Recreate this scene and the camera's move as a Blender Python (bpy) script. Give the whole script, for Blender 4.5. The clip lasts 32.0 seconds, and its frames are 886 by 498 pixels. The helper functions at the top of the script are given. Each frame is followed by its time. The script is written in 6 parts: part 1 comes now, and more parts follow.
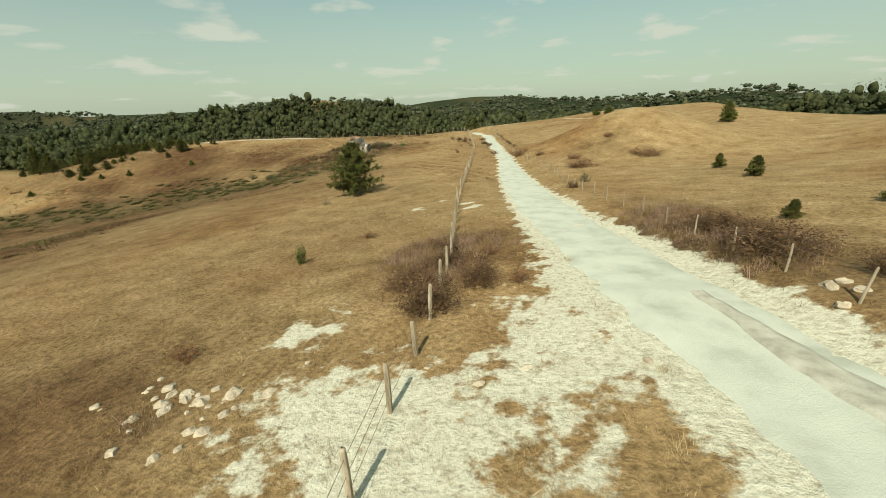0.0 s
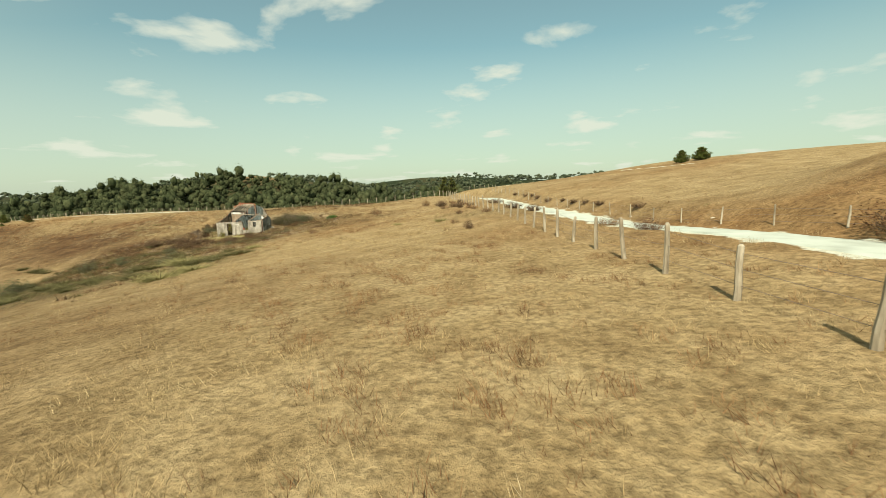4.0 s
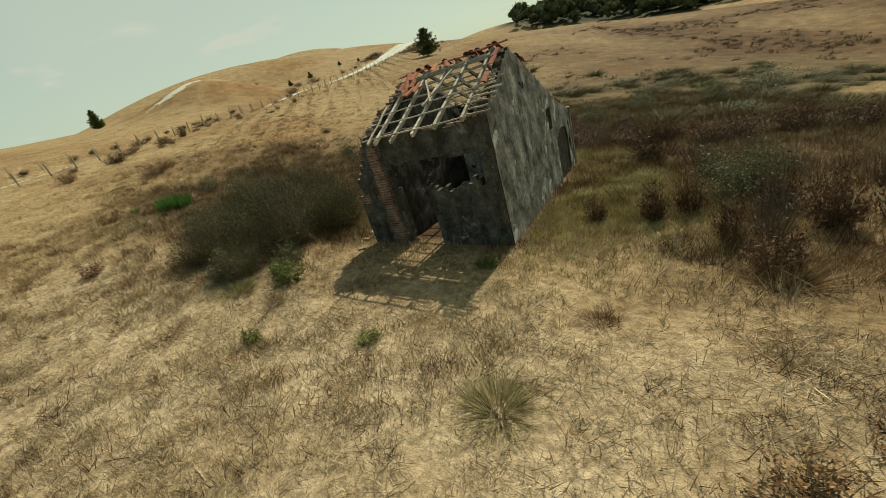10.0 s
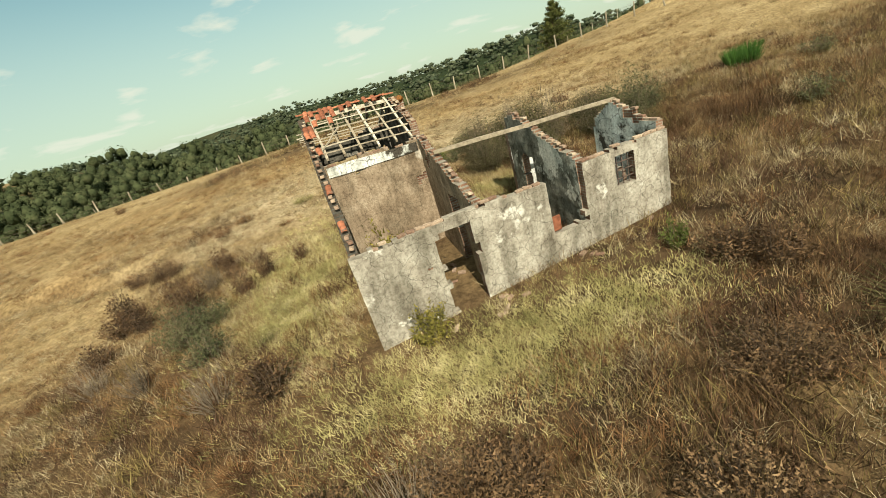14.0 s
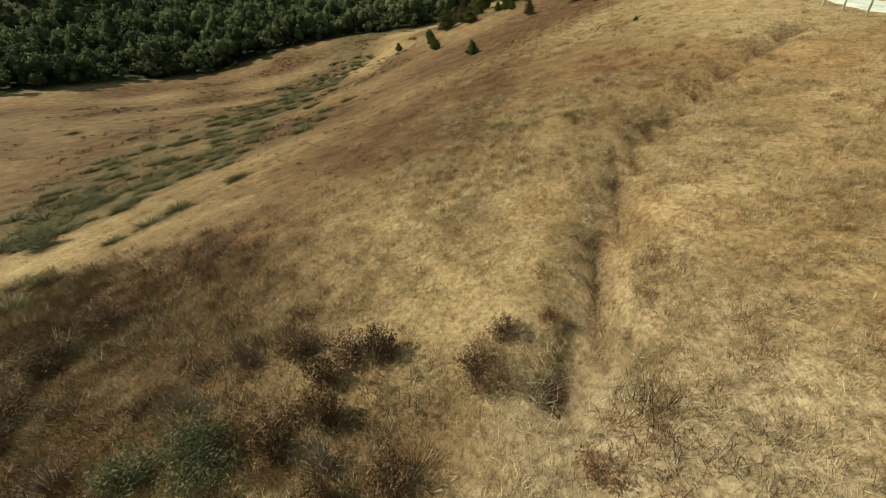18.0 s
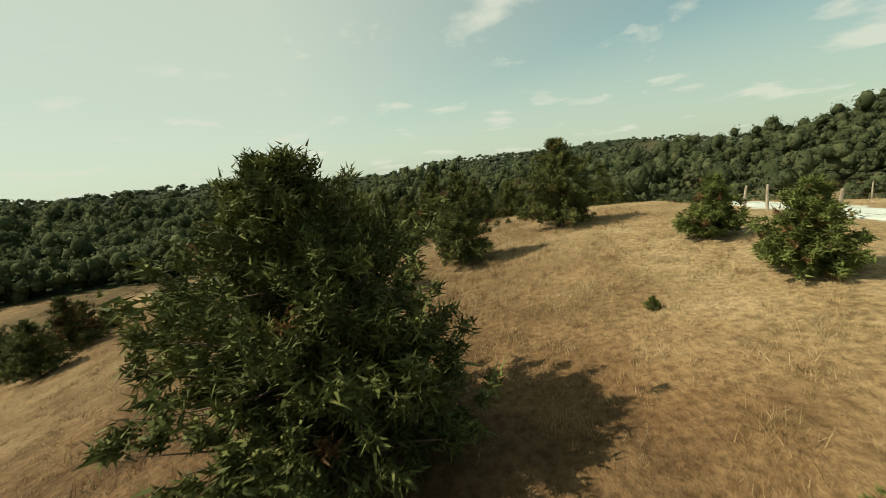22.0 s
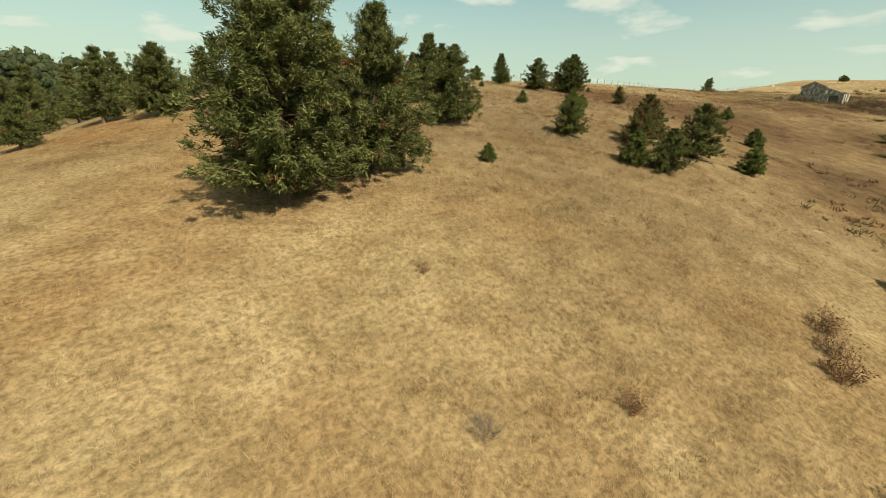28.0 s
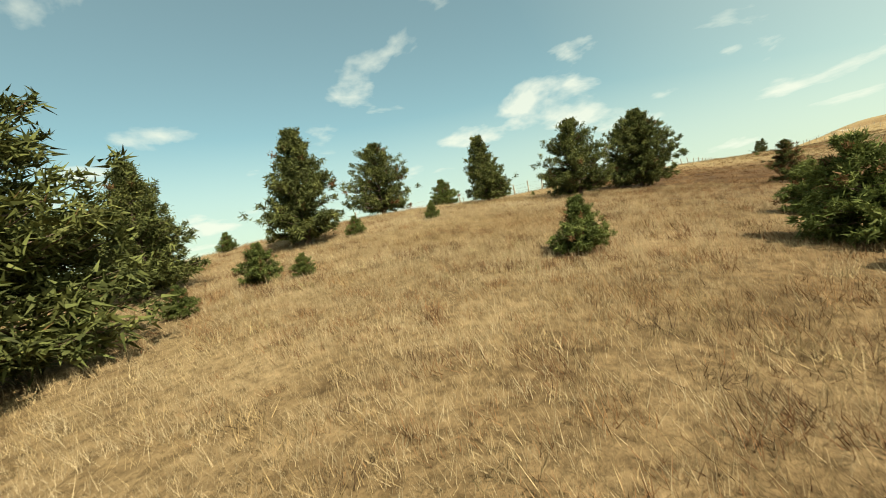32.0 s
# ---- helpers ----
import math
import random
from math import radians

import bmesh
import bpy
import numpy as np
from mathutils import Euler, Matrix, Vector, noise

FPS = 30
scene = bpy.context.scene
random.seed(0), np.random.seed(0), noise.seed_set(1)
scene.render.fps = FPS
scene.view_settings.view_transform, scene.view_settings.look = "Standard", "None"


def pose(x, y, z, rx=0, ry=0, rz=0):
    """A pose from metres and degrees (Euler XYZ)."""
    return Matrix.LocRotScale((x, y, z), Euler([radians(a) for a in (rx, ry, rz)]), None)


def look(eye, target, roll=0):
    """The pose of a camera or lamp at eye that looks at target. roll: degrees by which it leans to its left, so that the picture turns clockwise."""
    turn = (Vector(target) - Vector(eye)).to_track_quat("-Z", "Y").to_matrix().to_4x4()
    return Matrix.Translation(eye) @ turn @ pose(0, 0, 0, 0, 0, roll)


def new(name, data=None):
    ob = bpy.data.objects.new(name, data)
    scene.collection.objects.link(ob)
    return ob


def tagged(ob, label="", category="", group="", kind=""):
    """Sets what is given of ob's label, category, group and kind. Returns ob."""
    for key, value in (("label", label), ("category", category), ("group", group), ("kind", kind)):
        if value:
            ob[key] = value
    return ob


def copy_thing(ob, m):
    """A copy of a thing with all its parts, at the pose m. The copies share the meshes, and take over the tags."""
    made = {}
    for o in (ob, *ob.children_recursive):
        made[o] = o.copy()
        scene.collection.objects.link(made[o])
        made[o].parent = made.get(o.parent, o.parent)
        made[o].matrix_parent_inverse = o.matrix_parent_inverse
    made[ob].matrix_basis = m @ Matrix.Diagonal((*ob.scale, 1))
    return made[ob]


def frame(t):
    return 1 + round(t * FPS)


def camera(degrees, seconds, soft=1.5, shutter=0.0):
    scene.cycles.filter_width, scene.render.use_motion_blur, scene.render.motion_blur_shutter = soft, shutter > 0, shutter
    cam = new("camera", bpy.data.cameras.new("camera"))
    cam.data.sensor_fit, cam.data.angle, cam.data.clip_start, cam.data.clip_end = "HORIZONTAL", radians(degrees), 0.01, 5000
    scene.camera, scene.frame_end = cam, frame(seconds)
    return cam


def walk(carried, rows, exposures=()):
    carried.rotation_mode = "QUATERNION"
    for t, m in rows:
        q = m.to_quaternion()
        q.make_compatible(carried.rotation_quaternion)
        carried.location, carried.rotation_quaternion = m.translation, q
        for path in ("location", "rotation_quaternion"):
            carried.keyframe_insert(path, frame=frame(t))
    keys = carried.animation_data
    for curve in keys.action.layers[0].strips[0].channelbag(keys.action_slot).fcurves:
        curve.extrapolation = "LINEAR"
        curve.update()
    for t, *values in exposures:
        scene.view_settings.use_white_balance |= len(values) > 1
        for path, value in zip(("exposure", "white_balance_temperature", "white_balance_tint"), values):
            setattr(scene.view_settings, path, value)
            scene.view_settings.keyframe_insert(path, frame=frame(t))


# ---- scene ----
cam = camera(93.5, 32.0, soft=0.5, shutter=0.03)

# seconds, eye x y z, heading to the left of +y, pitch, roll
PATH = [
    (0, -81.50, 132.62, 15.15, -158.30, -19.59, -1.86),
    (0.5, -78.41, 126.53, 13.57, -161.70, -19.58, -1.48),
    (1, -75.33, 119.92, 12.00, -163.16, -17.72, -0.76),
    (1.5, -71.97, 112.41, 11.06, -163.67, -15.18, 0.06),
    (2, -68.59, 104.91, 10.42, -163.87, -13.41, 0.82),
    (2.5, -65.66, 98.12, 9.90, -163.92, -11.94, 0.52),
    (3, -62.38, 90.22, 9.16, -164.67, -10.73, -0.05),
    (3.5, -58.75, 80.94, 8.15, -165.59, -9.88, -0.99),
    (4, -55.13, 71.37, 7.25, -165.37, -9.09, -1.57),
    (4.5, -51.96, 62.56, 6.85, -162.74, -8.03, -1.10),
    (5, -48.30, 53.26, 6.82, -158.50, -6.41, 0.48),
    (5.5, -44.78, 44.22, 7.06, -153.03, -6.02, 0.12),
    (6, -40.99, 35.48, 7.13, -147.63, -6.59, -0.25),
    (6.5, -37.05, 27.09, 6.99, -139.72, -8.58, -0.31),
    (7, -32.59, 18.73, 6.53, -129.68, -11.12, -0.73),
    (7.5, -26.15, 10.88, 5.91, -118.01, -13.20, -0.50),
    (8, -20.45, 4.76, 5.87, -102.96, -16.63, -0.10),
    (8.5, -14.43, -2.15, 5.74, -74.69, -21.43, -4.66),
    (9, -6.96, -7.13, 4.96, -39.46, -23.25, -6.47),
    (9.5, 0.67, -9.29, 4.70, -1.58, -25.90, -11.95),
    (10, 8.54, -9.21, 4.56, 37.33, -24.48, -17.01),
    (10.5, 14.01, -7.17, 4.93, 59.41, -25.93, -16.12),
    (11, 17.96, -4.20, 4.90, 73.52, -25.21, -16.55),
    (11.5, 19.94, 0.32, 4.58, 85.70, -23.05, -16.40),
    (12, 19.24, 5.71, 4.87, 97.57, -23.81, -16.42),
    (12.5, 17.01, 9.80, 4.91, 109.63, -23.29, -15.51),
    (13, 13.24, 13.82, 5.13, 127.16, -23.51, -15.48),
    (13.5, 8.01, 16.79, 5.05, 148.63, -23.71, -15.97),
    (14, 2.18, 18.05, 4.38, 173.23, -22.27, -17.06),
    (14.5, -2.72, 17.19, 3.96, 196.24, -20.57, -15.71),
    (15, -7.58, 15.28, 4.16, 222.21, -20.16, -13.68),
    (15.5, -11.16, 11.18, 4.99, 249.51, -21.21, -10.52),
    (16, -12.57, 6.41, 6.12, 271.89, -24.13, -7.62),
    (16.5, -10.89, 2.47, 7.23, 283.13, -29.29, -6.40),
    (17, -7.29, -0.67, 8.32, 287.48, -36.15, -6.95),
    (17.5, -1.72, -2.92, 8.88, 289.74, -37.41, -8.45),
    (18, 5.90, -3.74, 8.44, 289.14, -36.24, -7.63),
    (18.5, 15.50, -3.86, 7.79, 287.26, -34.29, -6.76),
    (19, 25.69, -3.70, 6.76, 283.40, -31.56, -6.48),
    (19.5, 35.98, -3.44, 5.02, 277.50, -27.72, -6.25),
    (20, 46.45, -3.34, 3.07, 270.61, -22.21, -5.98),
    (20.5, 57.90, -3.49, 1.34, 265.64, -15.66, -9.94),
    (21, 69.61, -4.23, 0.66, 261.71, -10.12, -16.47),
    (21.5, 80.40, -5.15, 1.41, 263.03, -9.74, -15.12),
    (22, 91.00, -6.86, 2.49, 272.72, -11.24, -5.54),
    (22.5, 102.12, -9.29, 3.62, 285.98, -16.33, 4.38),
    (23, 114.91, -9.37, 4.44, 304.99, -24.67, 6.02),
    (23.5, 127.02, -7.50, 4.70, 322.04, -30.75, 3.68),
    (24, 137.34, -3.27, 4.85, 342.85, -36.41, -0.77),
    (24.5, 147.84, 2.88, 1.56, 360.99, -34.42, -5.45),
    (25, 155.02, 9.14, -0.53, 381.17, -32.51, -6.33),
    (25.5, 161.70, 18.92, -3.53, 415.07, -29.02, -8.93),
    (26, 165.53, 26.72, -5.92, 440.93, -23.35, -6.58),
    (26.5, 165.56, 33.97, -6.46, 468.56, -20.08, -3.88),
    (27, 163.24, 39.62, -6.23, 490.97, -18.57, -1.27),
    (27.5, 159.99, 42.48, -5.91, 501.29, -18.17, 0.84),
    (28, 157.00, 44.22, -5.89, 504.30, -18.70, 2.03),
    (28.5, 153.92, 44.11, -5.93, 506.21, -19.01, 2.17),
    (29, 150.86, 42.53, -6.32, 507.55, -18.62, 1.81),
    (29.5, 147.50, 39.63, -6.94, 508.09, -16.92, 0.36),
    (30, 143.69, 35.43, -7.41, 508.26, -14.17, -1.66),
    (30.5, 139.87, 30.41, -7.49, 508.47, -10.13, -4.37),
    (31, 135.80, 25.09, -7.11, 509.21, -6.19, -6.96),
    (31.5, 132.02, 19.47, -5.88, 508.48, -3.31, -8.38),
    (32, 128.16, 13.96, -4.11, 507.30, -1.17, -10.59),
]


def pose_of(x, y, z, yaw, pitch, roll):
    a, p = radians(yaw), radians(pitch)
    ahead = Vector((-math.sin(a) * math.cos(p), math.cos(a) * math.cos(p), math.sin(p)))
    eye = Vector((x, y, z))
    return look(eye, eye + ahead, roll)


walk(cam, [(row[0], pose_of(*row[1:])) for row in PATH],
     exposures=[(0.0, 0.5), (2.0, 0.6), (5.0, 0.85), (6.0, 0.8), (7.0, 1.0), (8.0, 0.85), (9.0, 0.6), (10.0, 0.4), (11.0, 0.55), (12.0, 0.7), (13.0, 0.85), (14.5, 0.85), (16.5, 0.65), (19.0, 0.6),
                (20.0, 0.65), (21.0, 0.85), (22.0, 0.65), (23.0, 0.6), (24.0, 0.75), (25.0, 0.5), (28.0, 0.8), (29.0, 0.95), (30.0, 1.1), (31.0, 1.2), (32.0, 1.1)])

# ---- world and sun ----
SUN_ELEVATION, SUN_AZIMUTH = radians(45.0), radians(-3.0)
world = bpy.data.worlds.new("world")
scene.world = world
world.use_nodes = True
wn, wl = world.node_tree.nodes, world.node_tree.links
for n in list(wn):
    wn.remove(n)
w_out = wn.new("ShaderNodeOutputWorld")
w_bg = wn.new("ShaderNodeBackground")
sky = wn.new("ShaderNodeTexSky")
sky.sky_type = "NISHITA"
sky.sun_disc = False
sky.sun_elevation, sky.sun_rotation = SUN_ELEVATION, SUN_AZIMUTH
sky.altitude, sky.air_density, sky.dust_density, sky.ozone_density = 900, 1.0, 1.6, 1.0
w_bg.inputs["Strength"].default_value = 0.072
# warm, slightly green air
tint = wn.new("ShaderNodeMix")
tint.data_type, tint.blend_type = "RGBA", "MULTIPLY"
tint.inputs["Factor"].default_value = 1.0
tint.inputs[7].default_value = (0.92, 1.20, 0.85, 1)
wl.new(sky.outputs["Color"], tint.inputs[6])
# fair-weather clouds: noise on the dome, flattened towards the horizon
geo = wn.new("ShaderNodeTexCoord")
sep = wn.new("ShaderNodeSeparateXYZ")
wl.new(geo.outputs["Generated"], sep.inputs[0])
zadd = wn.new("ShaderNodeMath")
zadd.operation = "ADD"
zadd.inputs[1].default_value = 0.16
wl.new(sep.outputs["Z"], zadd.inputs[0])
zmax = wn.new("ShaderNodeMath")
zmax.operation = "MAXIMUM"
zmax.inputs[1].default_value = 0.05
wl.new(zadd.outputs[0], zmax.inputs[0])
plane = wn.new("ShaderNodeCombineXYZ")
for axis in ("X", "Y"):
    div = wn.new("ShaderNodeMath")
    div.operation = "DIVIDE"
    wl.new(sep.outputs[axis], div.inputs[0])
    wl.new(zmax.outputs[0], div.inputs[1])
    wl.new(div.outputs[0], plane.inputs[axis])
cloud = wn.new("ShaderNodeTexNoise")
cloud.inputs["Scale"].default_value = 1.6
cloud.inputs["Detail"].default_value = 7.0
cloud.inputs["Roughness"].default_value = 0.52
cloud.inputs["Distortion"].default_value = 0.25
wl.new(plane.outputs[0], cloud.inputs["Vector"])
ramp = wn.new("ShaderNodeValToRGB")
ramp.color_ramp.elements[0].position, ramp.color_ramp.elements[1].position = 0.575, 0.66
wl.new(cloud.outputs["Fac"], ramp.inputs[0])
cmix = wn.new("ShaderNodeMix")
cmix.data_type = "RGBA"
cmix.inputs[7].default_value = (6.3, 6.6, 5.4, 1)
cfac = wn.new("ShaderNodeMath")
cfac.operation = "MULTIPLY"
cfac.inputs[1].default_value = 0.8
wl.new(ramp.outputs["Color"], cfac.inputs[0])
wl.new(cfac.outputs[0], cmix.inputs[0])
# pale haze low over the horizon
low = wn.new("ShaderNodeMapRange")
low.inputs["From Min"].default_value, low.inputs["From Max"].default_value = 0.0, 0.42
low.inputs["To Min"].default_value, low.inputs["To Max"].default_value = 0.75, 0.0
low.interpolation_type = "SMOOTHERSTEP"
wl.new(sep.outputs["Z"], low.inputs["Value"])
hazy = wn.new("ShaderNodeMix")
hazy.data_type = "RGBA"
sunward = wn.new("ShaderNodeMapRange")
sunward.inputs["From Min"].default_value, sunward.inputs["From Max"].default_value = -0.6, 0.35
sunward.inputs["To Min"].default_value, sunward.inputs["To Max"].default_value = 0.14, 0.82
wl.new(sep.outputs["Y"], sunward.inputs["Value"])
veil = wn.new("ShaderNodeMath")
veil.operation = "MAXIMUM"
wl.new(low.outputs[0], veil.inputs[0])
wl.new(sunward.outputs[0], veil.inputs[1])
glare = wn.new("ShaderNodeMix")
glare.data_type = "RGBA"
glare.inputs[6].default_value, glare.inputs[7].default_value = (4.5, 5.0, 3.95, 1), (6.0, 6.6, 5.3, 1)
wl.new(sunward.outputs[0], glare.inputs[0])
wl.new(glare.outputs[2], hazy.inputs[7])
wl.new(veil.outputs[0], hazy.inputs[0])
wl.new(tint.outputs[2], hazy.inputs[6])
wl.new(hazy.outputs[2], cmix.inputs[6])
wl.new(cmix.outputs[2], w_bg.inputs["Color"])
wl.new(w_bg.outputs[0], w_out.inputs["Surface"])

sun_data = bpy.data.lights.new("sun", "SUN")
sun_data.energy, sun_data.angle, sun_data.color = 4.3, radians(0.55), (1.0, 0.90, 0.70)
sun = new("sun", sun_data)
to_sun = Vector((math.sin(SUN_AZIMUTH) * math.cos(SUN_ELEVATION), math.cos(SUN_AZIMUTH) * math.cos(SUN_ELEVATION), math.sin(SUN_ELEVATION)))
sun.matrix_world = Matrix.Translation((0, 60, 80)) @ (-to_sun).to_track_quat("-Z", "Y").to_matrix().to_4x4()

# ---- materials ----
def material(name, roughness=0.9, specular=0.25):
    m = bpy.data.materials.new(name)
    m.use_nodes = True
    nt = m.node_tree
    b = nt.nodes["Principled BSDF"]
    b.inputs["Roughness"].default_value = roughness
    b.inputs["Specular IOR Level"].default_value = specular
    return m, nt, b


def noise_tex(nt, scale, detail=6.0, rough=0.6, vector=None, stretch=None):
    n = nt.nodes.new("ShaderNodeTexNoise")
    n.inputs["Scale"].default_value = scale
    n.inputs["Detail"].default_value = detail
    n.inputs["Roughness"].default_value = rough
    if vector is None:
        vector = nt.nodes.new("ShaderNodeNewGeometry").outputs["Position"]
    if stretch:
        mp = nt.nodes.new("ShaderNodeMapping")
        mp.inputs["Scale"].default_value = stretch
        nt.links.new(vector, mp.inputs["Vector"])
        vector = mp.outputs[0]
    nt.links.new(vector, n.inputs["Vector"])
    return n.outputs["Fac"]


def ramp_of(nt, fac, stops):
    r = nt.nodes.new("ShaderNodeValToRGB")
    e = r.color_ramp.elements
    while len(e) < len(stops):
        e.new(0.5)
    for k, (p, c) in enumerate(stops):
        e[k].position = p
        e[k].color = (*c, 1)
    nt.links.new(fac, r.inputs[0])
    return r.outputs["Color"]


def mix_of(nt, fac, a, b, blend="MIX"):
    m = nt.nodes.new("ShaderNodeMix")
    m.data_type, m.blend_type = "RGBA", blend
    if isinstance(fac, (int, float)):
        m.inputs[0].default_value = fac
    else:
        nt.links.new(fac, m.inputs[0])
    for socket, v in ((m.inputs[6], a), (m.inputs[7], b)):
        if isinstance(v, tuple):
            socket.default_value = (*v, 1)
        else:
            nt.links.new(v, socket)
    return m.outputs[2]


def bump_of(nt, b, height, strength=0.4, distance=0.05):
    n = nt.nodes.new("ShaderNodeBump")
    n.inputs["Strength"].default_value = strength
    n.inputs["Distance"].default_value = distance
    nt.links.new(height, n.inputs["Height"])
    nt.links.new(n.outputs[0], b.inputs["Normal"])


def attr(nt, name):
    a = nt.nodes.new("ShaderNodeAttribute")
    a.attribute_name = name
    return a.outputs["Fac"]


def plain(name, stops, scale=8.0, roughness=0.85, bump=0.3, dist=0.02, island=0.0, specular=0.2, stretch=None, fine=None):
    """A material whose colour wanders through the stops, with fine relief; island: how far each piece differs."""
    m, nt, b = material(name, roughness, specular)
    co = nt.nodes.new("ShaderNodeNewGeometry")
    f = noise_tex(nt, scale, vector=co.outputs["Position"], stretch=stretch)
    col = ramp_of(nt, f, stops)
    if island:
        h = nt.nodes.new("ShaderNodeHueSaturation")
        mr = nt.nodes.new("ShaderNodeMapRange")
        mr.inputs["To Min"].default_value, mr.inputs["To Max"].default_value = 1 - island, 1 + island
        nt.links.new(co.outputs["Random Per Island"], mr.inputs["Value"])
        nt.links.new(mr.outputs[0], h.inputs["Value"])
        nt.links.new(col, h.inputs["Color"])
        col = h.outputs["Color"]
    nt.links.new(col, b.inputs["Base Color"])
    if bump:
        bump_of(nt, b, noise_tex(nt, fine or scale * 6, 4.0, vector=co.outputs["Position"]), bump, dist)
    return m


def leafy(name, stops, scale=0.6, island=0.35, translucent=0.25, roughness=0.7, specular=0.15, tuft=0.0, bump=0.0):
    """Foliage: colour by clump, thin and slightly translucent; bump: grain of leaf masses, per metre."""
    m, nt, b = material(name, roughness, specular)
    co = nt.nodes.new("ShaderNodeNewGeometry")
    if bump:
        bump_of(nt, b, noise_tex(nt, bump, 3.0, 0.6, co.outputs["Position"]), 1.0, 0.9)
    col = ramp_of(nt, noise_tex(nt, scale, 3.0, vector=co.outputs["Position"]), stops)
    # tuft: shade between tufts multiplied into the colour, with some clump tone
    if tuft:
        col = mix_of(nt, 1.0, col, ramp_of(nt, noise_tex(nt, tuft, 4.0, 0.65, co.outputs["Position"]), [(0.36, (0.42, 0.38, 0.35)), (0.49, (0.92, 0.90, 0.88)), (0.62, (1.20, 1.20, 1.22))]), "MULTIPLY")
    h = nt.nodes.new("ShaderNodeHueSaturation")
    mr = nt.nodes.new("ShaderNodeMapRange")
    mr.inputs["To Min"].default_value, mr.inputs["To Max"].default_value = 1 - island, 1 + island
    nt.links.new(co.outputs["Random Per Island"], mr.inputs["Value"])
    nt.links.new(mr.outputs[0], h.inputs["Value"])
    nt.links.new(col, h.inputs["Color"])
    nt.links.new(h.outputs["Color"], b.inputs["Base Color"])
    t = nt.nodes.new("ShaderNodeBsdfTranslucent")
    nt.links.new(h.outputs["Color"], t.inputs["Color"])
    mx = nt.nodes.new("ShaderNodeMixShader")
    mx.inputs[0].default_value = translucent
    nt.links.new(b.outputs[0], mx.inputs[1])
    nt.links.new(t.outputs[0], mx.inputs[2])
    nt.links.new(mx.outputs[0], nt.nodes["Material Output"].inputs["Surface"])
    return m


def ground_material():
    m, nt, b = material("dry_meadow", 0.95, 0.1)
    pos = nt.nodes.new("ShaderNodeNewGeometry").outputs["Position"]
    big = noise_tex(nt, 0.035, 5.0, 0.6, pos)
    mid = noise_tex(nt, 0.45, 6.0, 0.65, pos)
    fine = noise_tex(nt, 5.0, 6.0, 0.7, pos)
    gold = ramp_of(nt, mid, [(0.25, (0.20, 0.140, 0.068)), (0.45, (0.32, 0.238, 0.122)), (0.62, (0.39, 0.302, 0.165)), (0.8, (0.46, 0.37, 0.215))])
    rust = ramp_of(nt, mid, [(0.3, (0.13, 0.065, 0.026)), (0.55, (0.24, 0.125, 0.045)), (0.8, (0.36, 0.22, 0.085))])
    meadow = mix_of(nt, ramp_of(nt, big, [(0.50, (0, 0, 0)), (0.72, (0.8, 0.8, 0.8))]), gold, rust)
    # scrub soil darkened to carry the shade under dense stalks
    scrub = ramp_of(nt, mid, [(0.3, (0.036, 0.026, 0.016)), (0.5, (0.100, 0.066, 0.036)), (0.7, (0.22, 0.155, 0.080))])
    col = mix_of(nt, attr(nt, "scrub"), meadow, scrub)
    # rust-brown slope, darkened further for backlit grass and missing blade shade
    brown = ramp_of(nt, mid, [(0.3, (0.056, 0.033, 0.017)), (0.55, (0.122, 0.074, 0.036)), (0.8, (0.22, 0.142, 0.071))])
    col = mix_of(nt, attr(nt, "rusty"), col, brown)
    green = ramp_of(nt, mid, [(0.3, (0.058, 0.048, 0.025)), (0.55, (0.120, 0.092, 0.045)), (0.75, (0.21, 0.15, 0.076))])
    col = mix_of(nt, attr(nt, "green"), col, green)
    straw = ramp_of(nt, mid, [(0.3, (0.32, 0.25, 0.145)), (0.7, (0.54, 0.45, 0.30))])
    col = mix_of(nt, attr(nt, "straw"), col, straw)
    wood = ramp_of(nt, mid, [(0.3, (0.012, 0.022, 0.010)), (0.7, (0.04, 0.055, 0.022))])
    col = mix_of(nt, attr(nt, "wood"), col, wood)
    chalk = ramp_of(nt, fine, [(0.3, (0.30, 0.28, 0.21)), (0.5, (0.52, 0.53, 0.43)), (0.7, (0.60, 0.62, 0.53))])
    edge = nt.nodes.new("ShaderNodeMath")
    edge.operation = "ADD"
    nt.links.new(attr(nt, "chalk"), edge.inputs[0])
    sub = nt.nodes.new("ShaderNodeMath")
    sub.operation = "MULTIPLY_ADD"
    sub.inputs[1].default_value, sub.inputs[2].default_value = 1.6, -0.8
    nt.links.new(noise_tex(nt, 0.8, 6.0, 0.65, pos), sub.inputs[0])
    nt.links.new(sub.outputs[0], edge.inputs[1])
    cm = ramp_of(nt, edge.outputs[0], [(0.42, (0, 0, 0)), (0.56, (1, 1, 1))])
    col = mix_of(nt, cm, col, chalk)
    # fine dark spots: gaps between blades shaded in the ground colour itself
    dark = ramp_of(nt, fine, [(0.36, (0.38, 0.35, 0.31)), (0.60, (1.0, 0.98, 0.95))])
    bare = mix_of(nt, cm, dark, (1.0, 1.0, 1.0))
    col = mix_of(nt, 0.85, col, bare, "MULTIPLY")
    nt.links.new(col, b.inputs["Base Color"])
    bump_of(nt, b, mix_of(nt, 0.5, fine, noise_tex(nt, 1.7, 5.0, 0.65, pos)), 0.7, 0.30)
    return m


